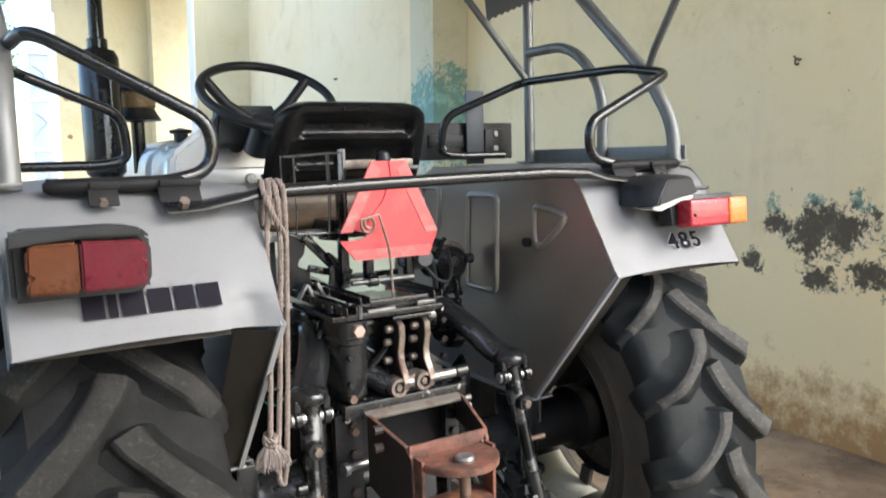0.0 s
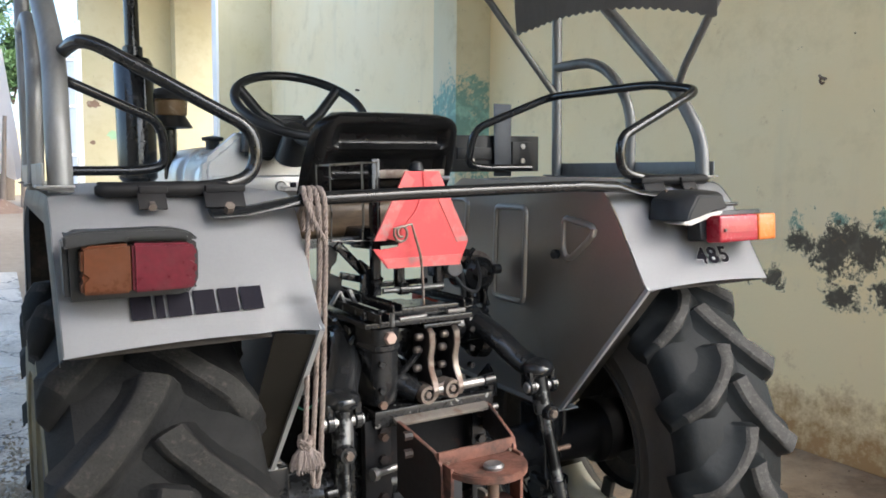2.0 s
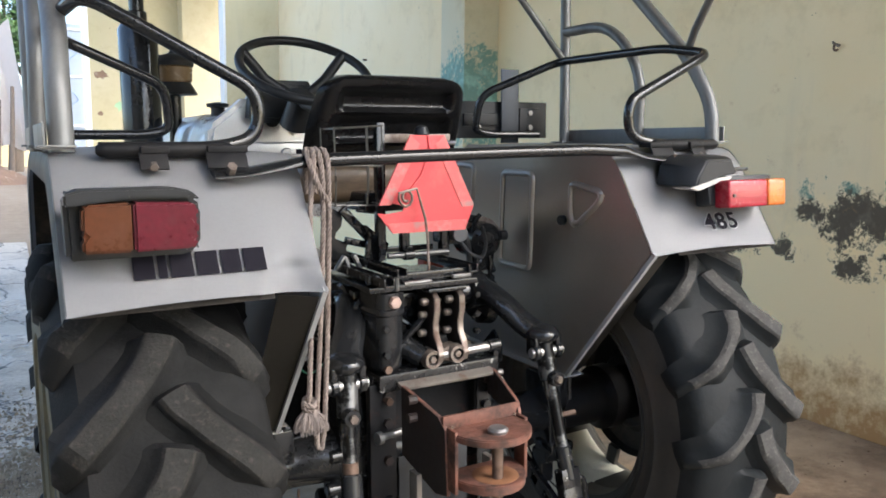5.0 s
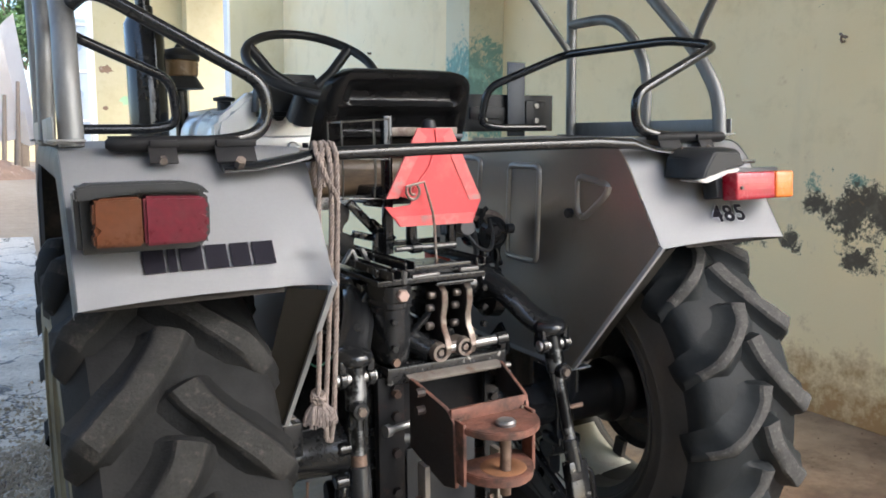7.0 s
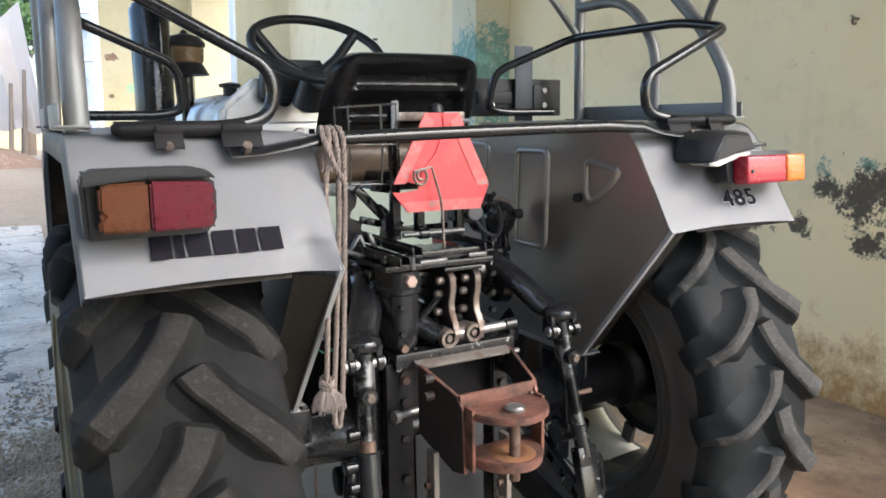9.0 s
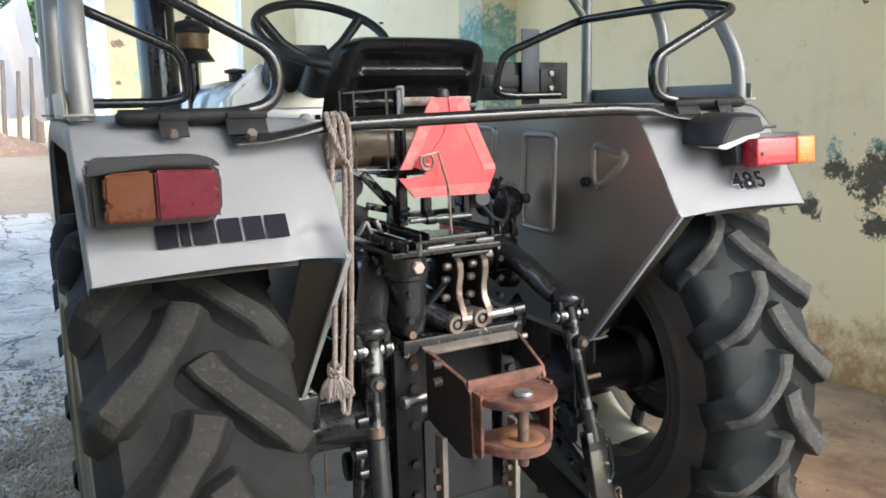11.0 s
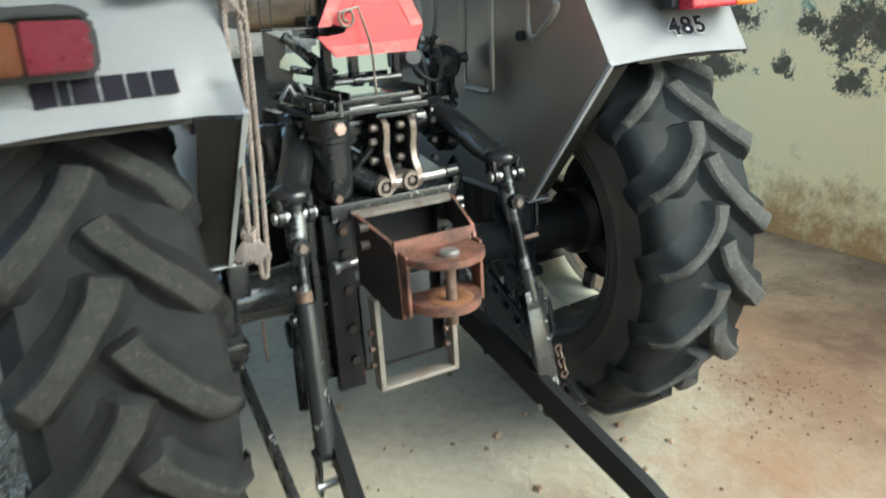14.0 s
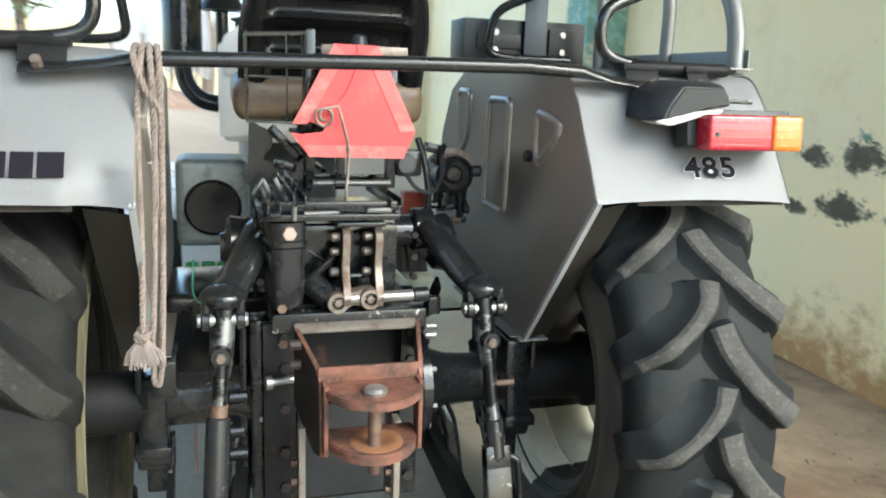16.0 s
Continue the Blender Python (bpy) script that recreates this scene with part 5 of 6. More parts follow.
def fork_bm():
    bm = bmesh.new()
    bmesh.ops.create_uvsphere(bm, u_segments=20, v_segments=10, radius=1.0)
    bmesh.ops.scale(bm, vec=(0.056, 0.058, 0.032), verts=bm.verts)
    bmesh.ops.translate(bm, vec=(0.324, -0.160, 0.935), verts=bm.verts)
    for x in (0.286, 0.366):
        box_bm((0.020, 0.050, 0.065), (x, -0.172, 0.905), 0.009, (0, 0, 0), bm)
        rod_bm((x - 0.010, -0.182, 0.884), (x + 0.010, -0.182, 0.884), 0.026, 16, bm=bm, chamfer=0.003)
    return bm


both("lift_arm", arm_bm, BLACK, "black cast lift arm")
both("fork", fork_bm, BLACK)
both("fork_pin", lambda: rod_bm((0.268, -0.184, 0.884), (0.386, -0.184, 0.884), 0.016, 14, chamfer=0.003), STEEL, "bright fork pin")
both("rod_head", lambda: rod_bm((0.322, -0.168, 0.925), (0.332, -0.195, 0.800), 0.029, 18, chamfer=0.003), ROD_STEEL, "worn steel rod head with flaking black paint")
both("rod_bolt", lambda: rod_bm((0.332, -0.175, 0.812), (0.334, -0.246, 0.807), 0.013, 6, chamfer=0.002), WORN)
both("rod_clevis", lambda: tube_bm([(0.312, -0.20, 0.80), (0.318, -0.205, 0.755), (0.335, -0.21, 0.735), (0.352, -0.205, 0.755), (0.350, -0.20, 0.80)], 0.010, 8, radius=0.02), BLACK)
both("lift_rod", lambda: rod_bm((0.333, -0.20, 0.79), (0.345, -0.245, 0.60), 0.0185, 14), ROD_STEEL, "chipped black lift rod")
part("rod_collar", rod_bm((-0.3405, -0.225, 0.688), (-0.342, -0.231, 0.658), 0.0215, 14, chamfer=0.002), RUST_STEEL, tractor, "rusty collar")
part("rod_collar", rod_bm((0.347, -0.256, 0.556), (0.349, -0.264, 0.515), 0.0235, 14, chamfer=0.002), RUST_STEEL, tractor, "rusty collar")
part("rod_tube", rod_bm((-0.342, -0.231, 0.66), (-0.366, -0.325, 0.262), 0.029, 18, chamfer=0.004), ROD_BLACK, tractor, "black lift rod tube")
part("rod_tube", rod_bm((0.345, -0.245, 0.60), (0.352, -0.270, 0.50), 0.025, 14, chamfer=0.004), ROD_BLACK, tractor, "black lift rod tube")
def sleeve_bm():
    """A slotted box sleeve on the lift rod."""
    bm = bmesh.new()
    a, b = Vector((0.350, -0.262, 0.53)), Vector((0.354, -0.345, 0.192))
    d = (b - a).normalized()
    L = (b - a).length
    tmp = bmesh.new()
    for s in (-1, 1):
        box_bm((0.012, 0.034, L), (s * 0.029, 0, L / 2), 0.003, (0, 0, 0), tmp)
    box_bm((0.070, 0.040, 0.06), (0, 0, 0.025), 0.006, (0, 0, 0), tmp)
    box_bm((0.070, 0.040, 0.06), (0, 0, L - 0.025), 0.006, (0, 0, 0), tmp)
    box_bm((0.066, 0.010, L), (0, 0.014, L / 2), 0.002, (0, 0, 0), tmp)
    bmesh.ops.transform(tmp, matrix=Matrix.Translation(a) @ d.to_track_quat("Z", "Y").to_matrix().to_4x4(), verts=tmp.verts)
    return merge(bm, tmp)


part("levelling_sleeve", sleeve_bm(), CHIPPED, tractor, "chipped black levelling sleeve")
part("sleeve_handle", tube_bm([(0.372, -0.262, 0.505), (0.412, -0.268, 0.495), (0.418, -0.285, 0.38), (0.378, -0.292, 0.36)], 0.008, 8, radius=0.03), CHIPPED, tractor, "bent black handle")
part("crank", rod_bm((0.34, -0.225, 0.69), (0.40, -0.235, 0.695), 0.008, 8), RUST_STEEL, tractor, "rusty crank stub")
part("rod_end", box_bm((0.05, 0.035, 0.06), (0.354, -0.350, 0.178), 0.010), BLACK, tractor)
part("rod_fork", box_bm((0.074, 0.046, 0.020), (-0.366, -0.328, 0.262), 0.006, (12, 0, 0)), BLACK, tractor)
for x in (-0.397, -0.335):
    part("fork_plate", box_bm((0.010, 0.048, 0.115), (x, -0.338, 0.208), 0.004, (12, 0, 0)), CHIPPED, tractor, "chipped black fork plate")
# a few rusty links of slack chain beside the levelling sleeve
for k in range(5):
    link = lathe_bm([(-0.004, 0.009), (-0.004, 0.015), (0.004, 0.015), (0.004, 0.009)], (0, 0, 0), "x" if k % 2 else "y", 12, closed=True)
    bmesh.ops.transform(link, matrix=Matrix.Translation((0.420 + 0.003 * k, -0.300 - 0.004 * k, 0.335 - 0.021 * k)), verts=link.verts)
    part("chain_link", link, RUST_STEEL, tractor, "rusty chain link")
both("rod_end_bolt", lambda: rod_bm((0.312, -0.352, 0.185), (0.410, -0.352, 0.185), 0.012, 10), STEEL)


def lower_link_bm():
    a, b = Vector((0.265, 0.12, 0.42)), Vector((0.395, -0.80, 0.055))
    d = (b - a).normalized()
    side = d.cross(Vector((0, 0, 1))).normalized()
    up = side.cross(d)
    rings = []
    for t, h in ((0, 0.034), (0.04, 0.044), (0.5, 0.046), (0.93, 0.040), (1.0, 0.030)):
        c = a.lerp(b, t)
        rings.append([c + side * 0.018 + up * h, c - side * 0.018 + up * h, c - side * 0.018 - up * h, c + side * 0.018 - up * h])
    bm = grid_bm(rings)
    rod_bm(b + side * 0.03 + d * 0.03, b - side * 0.03 + d * 0.03, 0.045, 18, bm=bm, chamfer=0.006)
    rod_bm(a + side * 0.04, a - side * 0.04, 0.045, 18, bm=bm, chamfer=0.006)
    return bm


both("lower_link", lower_link_bm, DULL_BLACK, "black flat lower link arm")


def check_bar_bm():
    """A flat bar with a row of holes, made as short solid stretches and side strips round each hole."""
    a, b = Vector((0.472, 0.19, 0.425)), Vector((0.468, -0.36, 0.138))
    d = (b - a).normalized()
    L = (b - a).length
    bm = bmesh.new()
    m = Matrix.Translation(a) @ d.to_track_quat("Y", "Z").to_matrix().to_4x4()
    tmp = bmesh.new()
    for s in (-1, 1):
        box_bm((0.020, L, 0.018), (0, L / 2, s * 0.023), 0.003, (0, 0, 0), tmp)
    for k in range(8):
        box_bm((0.020, L / 8 * 0.55, 0.030), (0, (k + 0.5) * L / 8, 0), 0.001, (0, 0, 0), tmp)
    bmesh.ops.transform(tmp, matrix=m, verts=tmp.verts)
    return merge(bm, tmp)


both("check_bar", check_bar_bm, CHIPPED, "chipped black perforated check bar")
def hanger_bm():
    """A forged hanger clamped round the axle, with a knuckle for the check bar."""
    bm = box_bm((0.075, 0.11, 0.20), (0.505, 0.03, 0.585), 0.014)
    box_bm((0.095, 0.10, 0.035), (0.505, 0.0, 0.490), 0.010, (0, 0, 0), bm)
    rod_bm((0.462, 0.02, 0.455), (0.548, 0.02, 0.455), 0.036, 16, bm=bm, chamfer=0.005)
    box_bm((0.055, 0.06, 0.12), (0.503, 0.06, 0.40), 0.012, (0, 0, 0), bm)
    for x in (0.475, 0.535):
        rod_bm((x, -0.04, 0.655), (x, -0.04, 0.735), 0.009, 8, bm=bm)
    return bm


both("check_bracket", hanger_bm, BLACK)
both("side_pivot", lambda: rod_bm((0.17, 0.05, 0.545), (0.285, 0.03, 0.535), 0.034, 16, chamfer=0.004), BLACK)
both("stabiliser", lambda: tube_bm([(0.275, 0.02, 0.545), (0.30, 0.0, 0.50), (0.315, -0.02, 0.38), (0.325, -0.05, 0.25)], 0.022, 12, radius=0.03), BLACK)

# control levers beside the seat: a round black body under a grey quadrant plate
quad = part("control_housing", lathe_bm([(0.165, 0.001), (0.165, 0.040), (0.180, 0.058), (0.225, 0.064), (0.300, 0.064), (0.310, 0.001)], (0.345, 0.0, 1.185), "y", 24), BLACK_SATIN, tractor, "black control lever housing")
arc = [(0.345 + 0.082 * math.cos(radians(t)), 1.185 + 0.078 * math.sin(radians(t))) for t in range(18, 139, 12)]
part("quadrant", slab_bm(arc + [(0.345 + 0.050 * math.cos(radians(t)), 1.185 + 0.044 * math.sin(radians(t))) for t in range(138, 17, -12)], 0.008, 0.215, "y", None, 0.0015), WORN, quad, "worn grey quadrant plate")
part("cap", lathe_bm([(0.150, 0.001), (0.150, 0.020), (0.158, 0.028), (0.170, 0.030)], (0.335, 0.0, 1.190), "y", 18), BLACK, quad)
part("knob", rod_bm((0.395, 0.18, 1.198), (0.426, 0.175, 1.198), 0.017, 14, chamfer=0.005), PLASTIC, quad)
part("bracket", box_bm((0.060, 0.05, 0.028), (0.285, 0.20, 1.262), 0.008, (0, 12, 0)), BLACK, quad)
part("lever", tube_bm([(0.300, 0.19, 1.215), (0.292, 0.17, 1.255), (0.310, 0.165, 1.276)], 0.008, 8, radius=0.015), BLACK, quad)
pump = part("pump", rod_bm((0.171, 0.06, 1.228), (0.190, 0.16, 1.228), 0.026, 18, chamfer=0.003), material("dull_cap", (0.10, 0.10, 0.105), 0.45, 0.2), tractor, "dull grey cylinder end")
part("pump_body", box_bm((0.075, 0.10, 0.075), (0.192, 0.17, 1.225), 0.012), BLACK_SATIN, pump)
lever_rnd = random.Random(21)
for k in range(6):
    x, y = 0.295 + 0.020 * k + 0.006 * lever_rnd.random(), 0.18 + 0.05 * lever_rnd.random()
    low = 1.045 + 0.075 * lever_rnd.random()
    rod = part("lever_rod", tube_bm([(x, y, 1.16), (x + 0.02 * (lever_rnd.random() - 0.5), y - 0.01, 1.11), (x + 0.03 * (lever_rnd.random() - 0.5), y, low)], 0.0075, 8), BLACK, quad)
    part("clevis", rod_bm((x - 0.014, y, low), (x + 0.014, y, low), 0.012, 8, chamfer=0.002), (BLACK_SATIN, RUST_STEEL)[k == 3], rod)
part("linkage_block", box_bm((0.085, 0.06, 0.070), (0.345, 0.22, 1.115), 0.014, (0, 8, 10), segments=3), BLACK, quad)
part("hose", tube_bm([(0.165, 0.05, 1.205), (0.19, 0.03, 1.165), (0.235, 0.03, 1.150), (0.275, 0.07, 1.19), (0.29, 0.12, 1.24)], 0.006, 8, radius=0.03), PLASTIC, tractor)
part("hose", tube_bm([(0.235, 0.20, 1.29), (0.25, 0.16, 1.22), (0.262, 0.15, 1.12), (0.25, 0.17, 1.05)], 0.010, 8, radius=0.04), PLASTIC, tractor)

# castings and pipes round the lift cover and the axle
part("transmission_case", box_bm((0.36, 0.40, 0.30), (-0.31, 0.52, 0.66), 0.03, segments=3), BLACK_SATIN, tractor, "black transmission side case")
part("transmission_case", box_bm((0.16, 0.40, 0.34), (0.20, 0.52, 0.64), 0.03, segments=3), BLACK_SATIN, tractor)
both("rod_ring", lambda: lathe_bm([(-0.236, 0.012), (-0.236, 0.022), (-0.222, 0.025), (-0.208, 0.025), (-0.208, 0.012)], (0.334, 0.0, 0.808), "y", 20, closed=True), BLACK)
both("trunnion_boss", lambda: lathe_bm([(0.236, 0.001), (0.236, 0.052), (0.250, 0.060), (0.262, 0.078), (0.300, 0.084), (0.312, 0.074), (0.316, 0.04), (0.328, 0.036), (0.328, 0.001)], (0.0, 0.11, 1.00), "x", 28), BLACK)
both("axle_flange", lambda: lathe_bm([(0.20, 0.10), (0.20, 0.150), (0.226, 0.150), (0.226, 0.10)], (0.0, AY, AZ), "x", 28), BLACK)
for s in (-1, 1):
    for k in range(8):
        a = 2 * math.pi * k / 8 + 0.2
        y, z = AY + 0.132 * math.cos(a), AZ + 0.132 * math.sin(a)
        part("flange_bolt", rod_bm((s * 0.226, y, z), (s * 0.240, y, z), 0.011, 6), BLACK_SATIN, tractor)
part("brake_lever", slab_bm([(-0.05, 0.90), (-0.02, 0.93), (0.12, 0.80), (0.11, 0.77), (0.06, 0.79)], 0.012, 0.238, "x", None, 0.002), BLACK, tractor)
part("brake_pad", box_bm((0.035, 0.03, 0.05), (0.225, -0.06, 0.862), 0.006), BLACK_SATIN, tractor)
for z in (0.815, 0.79):
    part("cap_screw", rod_bm((0.195, -0.10, z), (0.222, -0.10, z), 0.009, 10), STEEL, tractor, "bright cap screw")
for s in (-1, 1):
    for x, z in ((0.175, 1.05), (0.175, 0.99), (0.175, 0.935)):
        part("cover_bolt", rod_bm((s * x - 0.055 * (s < 0), -0.018, z), (s * x - 0.055 * (s < 0), -0.036, z), 0.010, 6), BLACK_SATIN, lift)
part("oil_pipe", tube_bm([(-0.20, -0.03, 1.09), (-0.245, -0.05, 1.06), (-0.25, -0.03, 0.94), (-0.235, 0.02, 0.88)], 0.007, 8, radius=0.03), BLACK_SATIN, tractor)
part("oil_pipe", tube_bm([(0.10, -0.02, 0.99), (0.06, -0.06, 0.955), (-0.02, -0.065, 0.95), (-0.07, -0.03, 0.99), (-0.13, -0.02, 1.03)], 0.009, 8, radius=0.04), BLACK, tractor)
part("earth_wire", tube_bm([(-0.33, -0.02, 0.90), (-0.375, -0.03, 0.875), (-0.40, 0.0, 0.90), (-0.395, 0.05, 0.98)], 0.0025, 6, radius=0.03), material("green_wire", (0.03, 0.16, 0.10), 0.5), tractor, "thin green wire")
part("drain_rod", tube_bm([(-0.40, 0.02, 0.53), (-0.402, 0.02, 0.45), (-0.40, 0.025, 0.40)], 0.004, 6), RUST_STEEL, tractor)
LEAFY = material("green_enamel", (0.03, 0.22, 0.06), 0.5, 0, 0.4, 30, 90, 0.1)
for x in (-0.42, -0.365, -0.315):
    part("green_cover", box_bm((0.046, 0.03, 0.042), (x, 0.76, 0.79), 0.006), LEAFY, tractor, "small green cover")
part("silver_clip", box_bm((0.010, 0.02, 0.075), (-0.200, 0.09, 1.150), 0.003, (0, -22, 0)), DULL_STEEL, tractor)
part("silver_clip", box_bm((0.012, 0.02, 0.065), (-0.170, 0.09, 1.158), 0.003, (0, -26, 0)), DULL_STEEL, tractor)
part("silver_clip", box_bm((0.008, 0.02, 0.050), (-0.228, 0.09, 1.165), 0.003, (0, 34, 0)), DULL_STEEL, tractor)
part("red_cap", box_bm((0.085, 0.06, 0.085), (0.304, 0.50, 1.052), 0.012), material("orange_cap", (0.42, 0.055, 0.02), 0.45, 0, 0.2), tractor, "orange plastic box low beside the seat")

# ---- the front of the tractor ----
part("gearbox", box_bm((0.34, 1.10, 0.42), (0.0, 0.85, 0.70), 0.05, segments=3), BLACK, tractor, "black gearbox")
part("engine", box_bm((0.40, 1.10, 0.52), (0.0, 2.05, 0.94), 0.04), material("engine_grey", (0.05, 0.055, 0.06), 0.5, 0.2, 0.3, 10), tractor, "dark grey engine block")


def bonnet_bm(stations):
    bm = bmesh.new()
    rings = []
    for y, top, half in stations:
        ring = []
        for k in range(17):
            a = math.pi * k / 16
            cx, cz = math.cos(a), math.sin(a)
            px = half * math.copysign(abs(cx) ** 0.45, cx)
            pz = 1.40 + (top - 1.40) * abs(cz) ** 0.55
            ring.append((px, y, pz))
        ring += [(-half * 0.98, y, 1.19), (half * 0.98, y, 1.19)]
        rings.append(ring)
    return grid_bm(rings, bm)


part("fuel_tank", bonnet_bm(((1.345, 1.625, 0.300), (1.36, 1.645, 0.310), (1.655, 1.655, 0.312), (1.67, 1.640, 0.304))), SILVER_GLOSS, tractor, "glossy silver tank behind the bonnet")
part("bonnet", bonnet_bm(((1.685, 1.645, 0.306), (1.70, 1.662, 0.314), (2.3, 1.660, 0.305), (2.75, 1.62, 0.29), (2.88, 1.54, 0.265), (2.92, 1.42, 0.24))), SILVER_GLOSS, tractor, "silver bonnet")
COWL = [(-0.312, 1.188), (-0.318, 1.540), (-0.308, 1.588), (-0.250, 1.632), (-0.190, 1.680), (-0.150, 1.715)]
cowl = part("cowl", slab_bm(COWL + [(-x, z) for x, z in COWL[::-1]], 0.10, 1.255, "y", None, 0.022), SILVER_GLOSS, tractor, "silver dashboard cowl")
part("cowl_strip", box_bm((0.58, 0.030, 0.074), (0.0, 1.250, 1.484), 0.012, segments=3), SILVER_GLOSS, cowl, "raised silver strip with the key lock")
part("ignition_lock", rod_bm((0.003, 1.215, 1.472), (0.003, 1.25, 1.472), 0.023, 16, chamfer=0.004), STEEL, cowl, "steel key lock")
part("key", box_bm((0.040, 0.010, 0.012), (0.018, 1.210, 1.470), 0.003), STEEL, cowl, "steel key")
part("lock_label", box_bm((0.026, 0.004, 0.022), (0.062, 1.233, 1.478), 0.001), NAVY, cowl, "small dark label")
for x, z in ((-0.055, 1.612), (0.057, 1.587)):
    part("pull_knob", lathe_bm([(0, 0.012), (0.02, 0.014), (0.03, 0.030), (0.046, 0.030), (0.054, 0.018), (0.054, 0.001)], (0, 0, 0), "y", 16), PLASTIC, cowl, "black pull knob").matrix_basis = pose(x, 1.262, z, 0, 0, 180)
part("dash", slab_bm([(-0.165, 1.60), (-0.150, 1.735), (-0.115, 1.775), (0.115, 1.775), (0.150, 1.735), (0.165, 1.60)], 0.10, 1.17, "y", None, 0.02), PLASTIC, tractor, "black instrument panel")
cap = part("fuel_cap", lathe_bm([(0, 0.030), (0.045, 0.030), (0.048, 0.046), (0.062, 0.048), (0.066, 0.030), (0.072, 0.001)], (-0.212, 1.50, 1.626), "z", 20), PLASTIC, tractor, "black fuel cap")
part("neck_seal", lathe_bm([(0, 0.055), (0.012, 0.058), (0.016, 0.04), (0.016, 0.001)], (-0.212, 1.50, 1.618), "z", 24), SILVER, tractor)

# steering wheel
SW = pose(0.0, 0.955, 1.800, 32, 0, 0)
sw = part("steering_wheel", tube_bm([SW @ Vector((0.255 * math.cos(t), 0.255 * math.sin(t), 0)) for t in (2 * math.pi * k / 64 for k in range(64))], 0.018, 12, closed=True), PLASTIC, tractor, "black plastic steering wheel")
for a in (34, 150, 270):
    c, s_ = math.cos(radians(a)), math.sin(radians(a))
    part("spoke", tube_bm([SW @ Vector((0.045 * c, 0.045 * s_, -0.125)), SW @ Vector((0.15 * c, 0.15 * s_, -0.085)), SW @ Vector((0.25 * c, 0.25 * s_, 0))], 0.021, 12), PLASTIC, sw)
part("hub_cap", lathe_bm([(-0.155, 0.035), (-0.11, 0.055), (-0.10, 0.04), (-0.098, 0.001)], (0, 0, 0), "z", 24), PLASTIC, sw).matrix_basis = SW
part("column", rod_bm(SW @ Vector((0, 0, -0.13)), SW @ Vector((0, 0, -0.25)), 0.045, 18, r2=0.066), PLASTIC, tractor, "black steering column")

# exhaust
muffler = part("exhaust_muffler", lathe_bm([(1.485, 0.03), (1.49, 0.07), (1.51, 0.088), (2.035, 0.088), (2.065, 0.072), (2.075, 0.036)], (-0.465, 1.90, 0), "z", 32), BLACK, tractor, "black exhaust silencer")
part("seam", box_bm((0.012, 0.012, 0.44), (-0.435, 1.816, 1.82), 0.003), BLACK, muffler)
part("tail_pipe", rod_bm((-0.465, 1.90, 2.06), (-0.463, 1.90, 2.75), 0.033, 18), BLACK, muffler)
part("pipe_collar", rod_bm((-0.465, 1.90, 2.07), (-0.465, 1.90, 2.12), 0.045, 18, chamfer=0.005), BLACK, muffler)
part("elbow", tube_bm([(-0.465, 1.90, 1.60), (-0.465, 1.90, 1.42), (-0.40, 1.90, 1.33), (-0.20, 1.90, 1.30)], 0.040, 16, radius=0.12), BLACK, muffler)

# air pre-cleaner
BOWL = material("amber_bowl", (0.22, 0.14, 0.07), 0.25, 0, 0.2, 10)
clean = part("air_cleaner", lathe_bm([(1.50, 0.032), (1.745, 0.032), (1.75, 0.04)], (-0.285, 2.05, 0), "z", 18), BLACK_SATIN, tractor, "air cleaner stack")
part("skirt", lathe_bm([(1.75, 0.035), (1.755, 0.115), (1.80, 0.088), (1.815, 0.08)], (-0.285, 2.05, 0), "z", 24), PLASTIC, clean)
part("bowl", lathe_bm([(1.81, 0.078), (1.82, 0.088), (1.885, 0.092), (1.895, 0.085)], (-0.285, 2.05, 0), "z", 24), BOWL, clean, "brown dust bowl")
part("lid", lathe_bm([(1.892, 0.098), (1.91, 0.10), (1.94, 0.075), (1.955, 0.02), (1.97, 0.012), (1.975, 0.001)], (-0.285, 2.05, 0), "z", 24), PLASTIC, clean)

# foot plate and front wheels
both("foot_plate", lambda: box_bm((0.30, 0.55, 0.012), (0.37, 0.82, 0.66), 0.004), BLACK_SATIN)


def front_tyre_bm():
    prof = [(-0.07, 0.205), (-0.095, 0.25), (-0.10, 0.32), (-0.085, 0.365), (-0.05, 0.378), (-0.04, 0.366), (-0.02, 0.366), (-0.012, 0.385), (0.012, 0.385), (0.02, 0.366), (0.04, 0.366), (0.05, 0.378), (0.085, 0.365), (0.10, 0.32), (0.095, 0.25), (0.07, 0.205)]
    return lathe_bm(prof, (0.62, 2.10, 0.36), "x", 48, closed=True)


for f in both("front_tyre", front_tyre_bm, RUBBER, "ribbed front tyre"):
    s = 1 if f.data.vertices[0].co.x > 0 else -1
    part("rim", lathe_bm([(-0.075, 0.215), (-0.05, 0.19), (0.03, 0.18), (0.035, 0.001)], (s * 0.62, 2.10, 0.36), "x", 32), CREAM_RIM, f, "white front rim")
part("front_axle", box_bm((1.06, 0.09, 0.10), (0, 2.10, 0.42), 0.01), BLACK, tractor)
STEEL_BOX = material("grey_green_casting", (0.30, 0.325, 0.315), 0.42, 0.3, 0.25, 8, 60, 0.1, spot=(0.12, 0.12, 0.115), spot_scale=9)
case = part("brake_case", box_bm((0.24, 0.26, 0.30), (-0.345, 0.86, 1.02), 0.03, segments=3), STEEL_BOX, tractor, "grey casting with a round cover")
part("cover", rod_bm((-0.345, 0.735, 1.01), (-0.345, 0.70, 1.01), 0.095, 28, chamfer=0.01), BLACK_SATIN, case, "dark round cover")

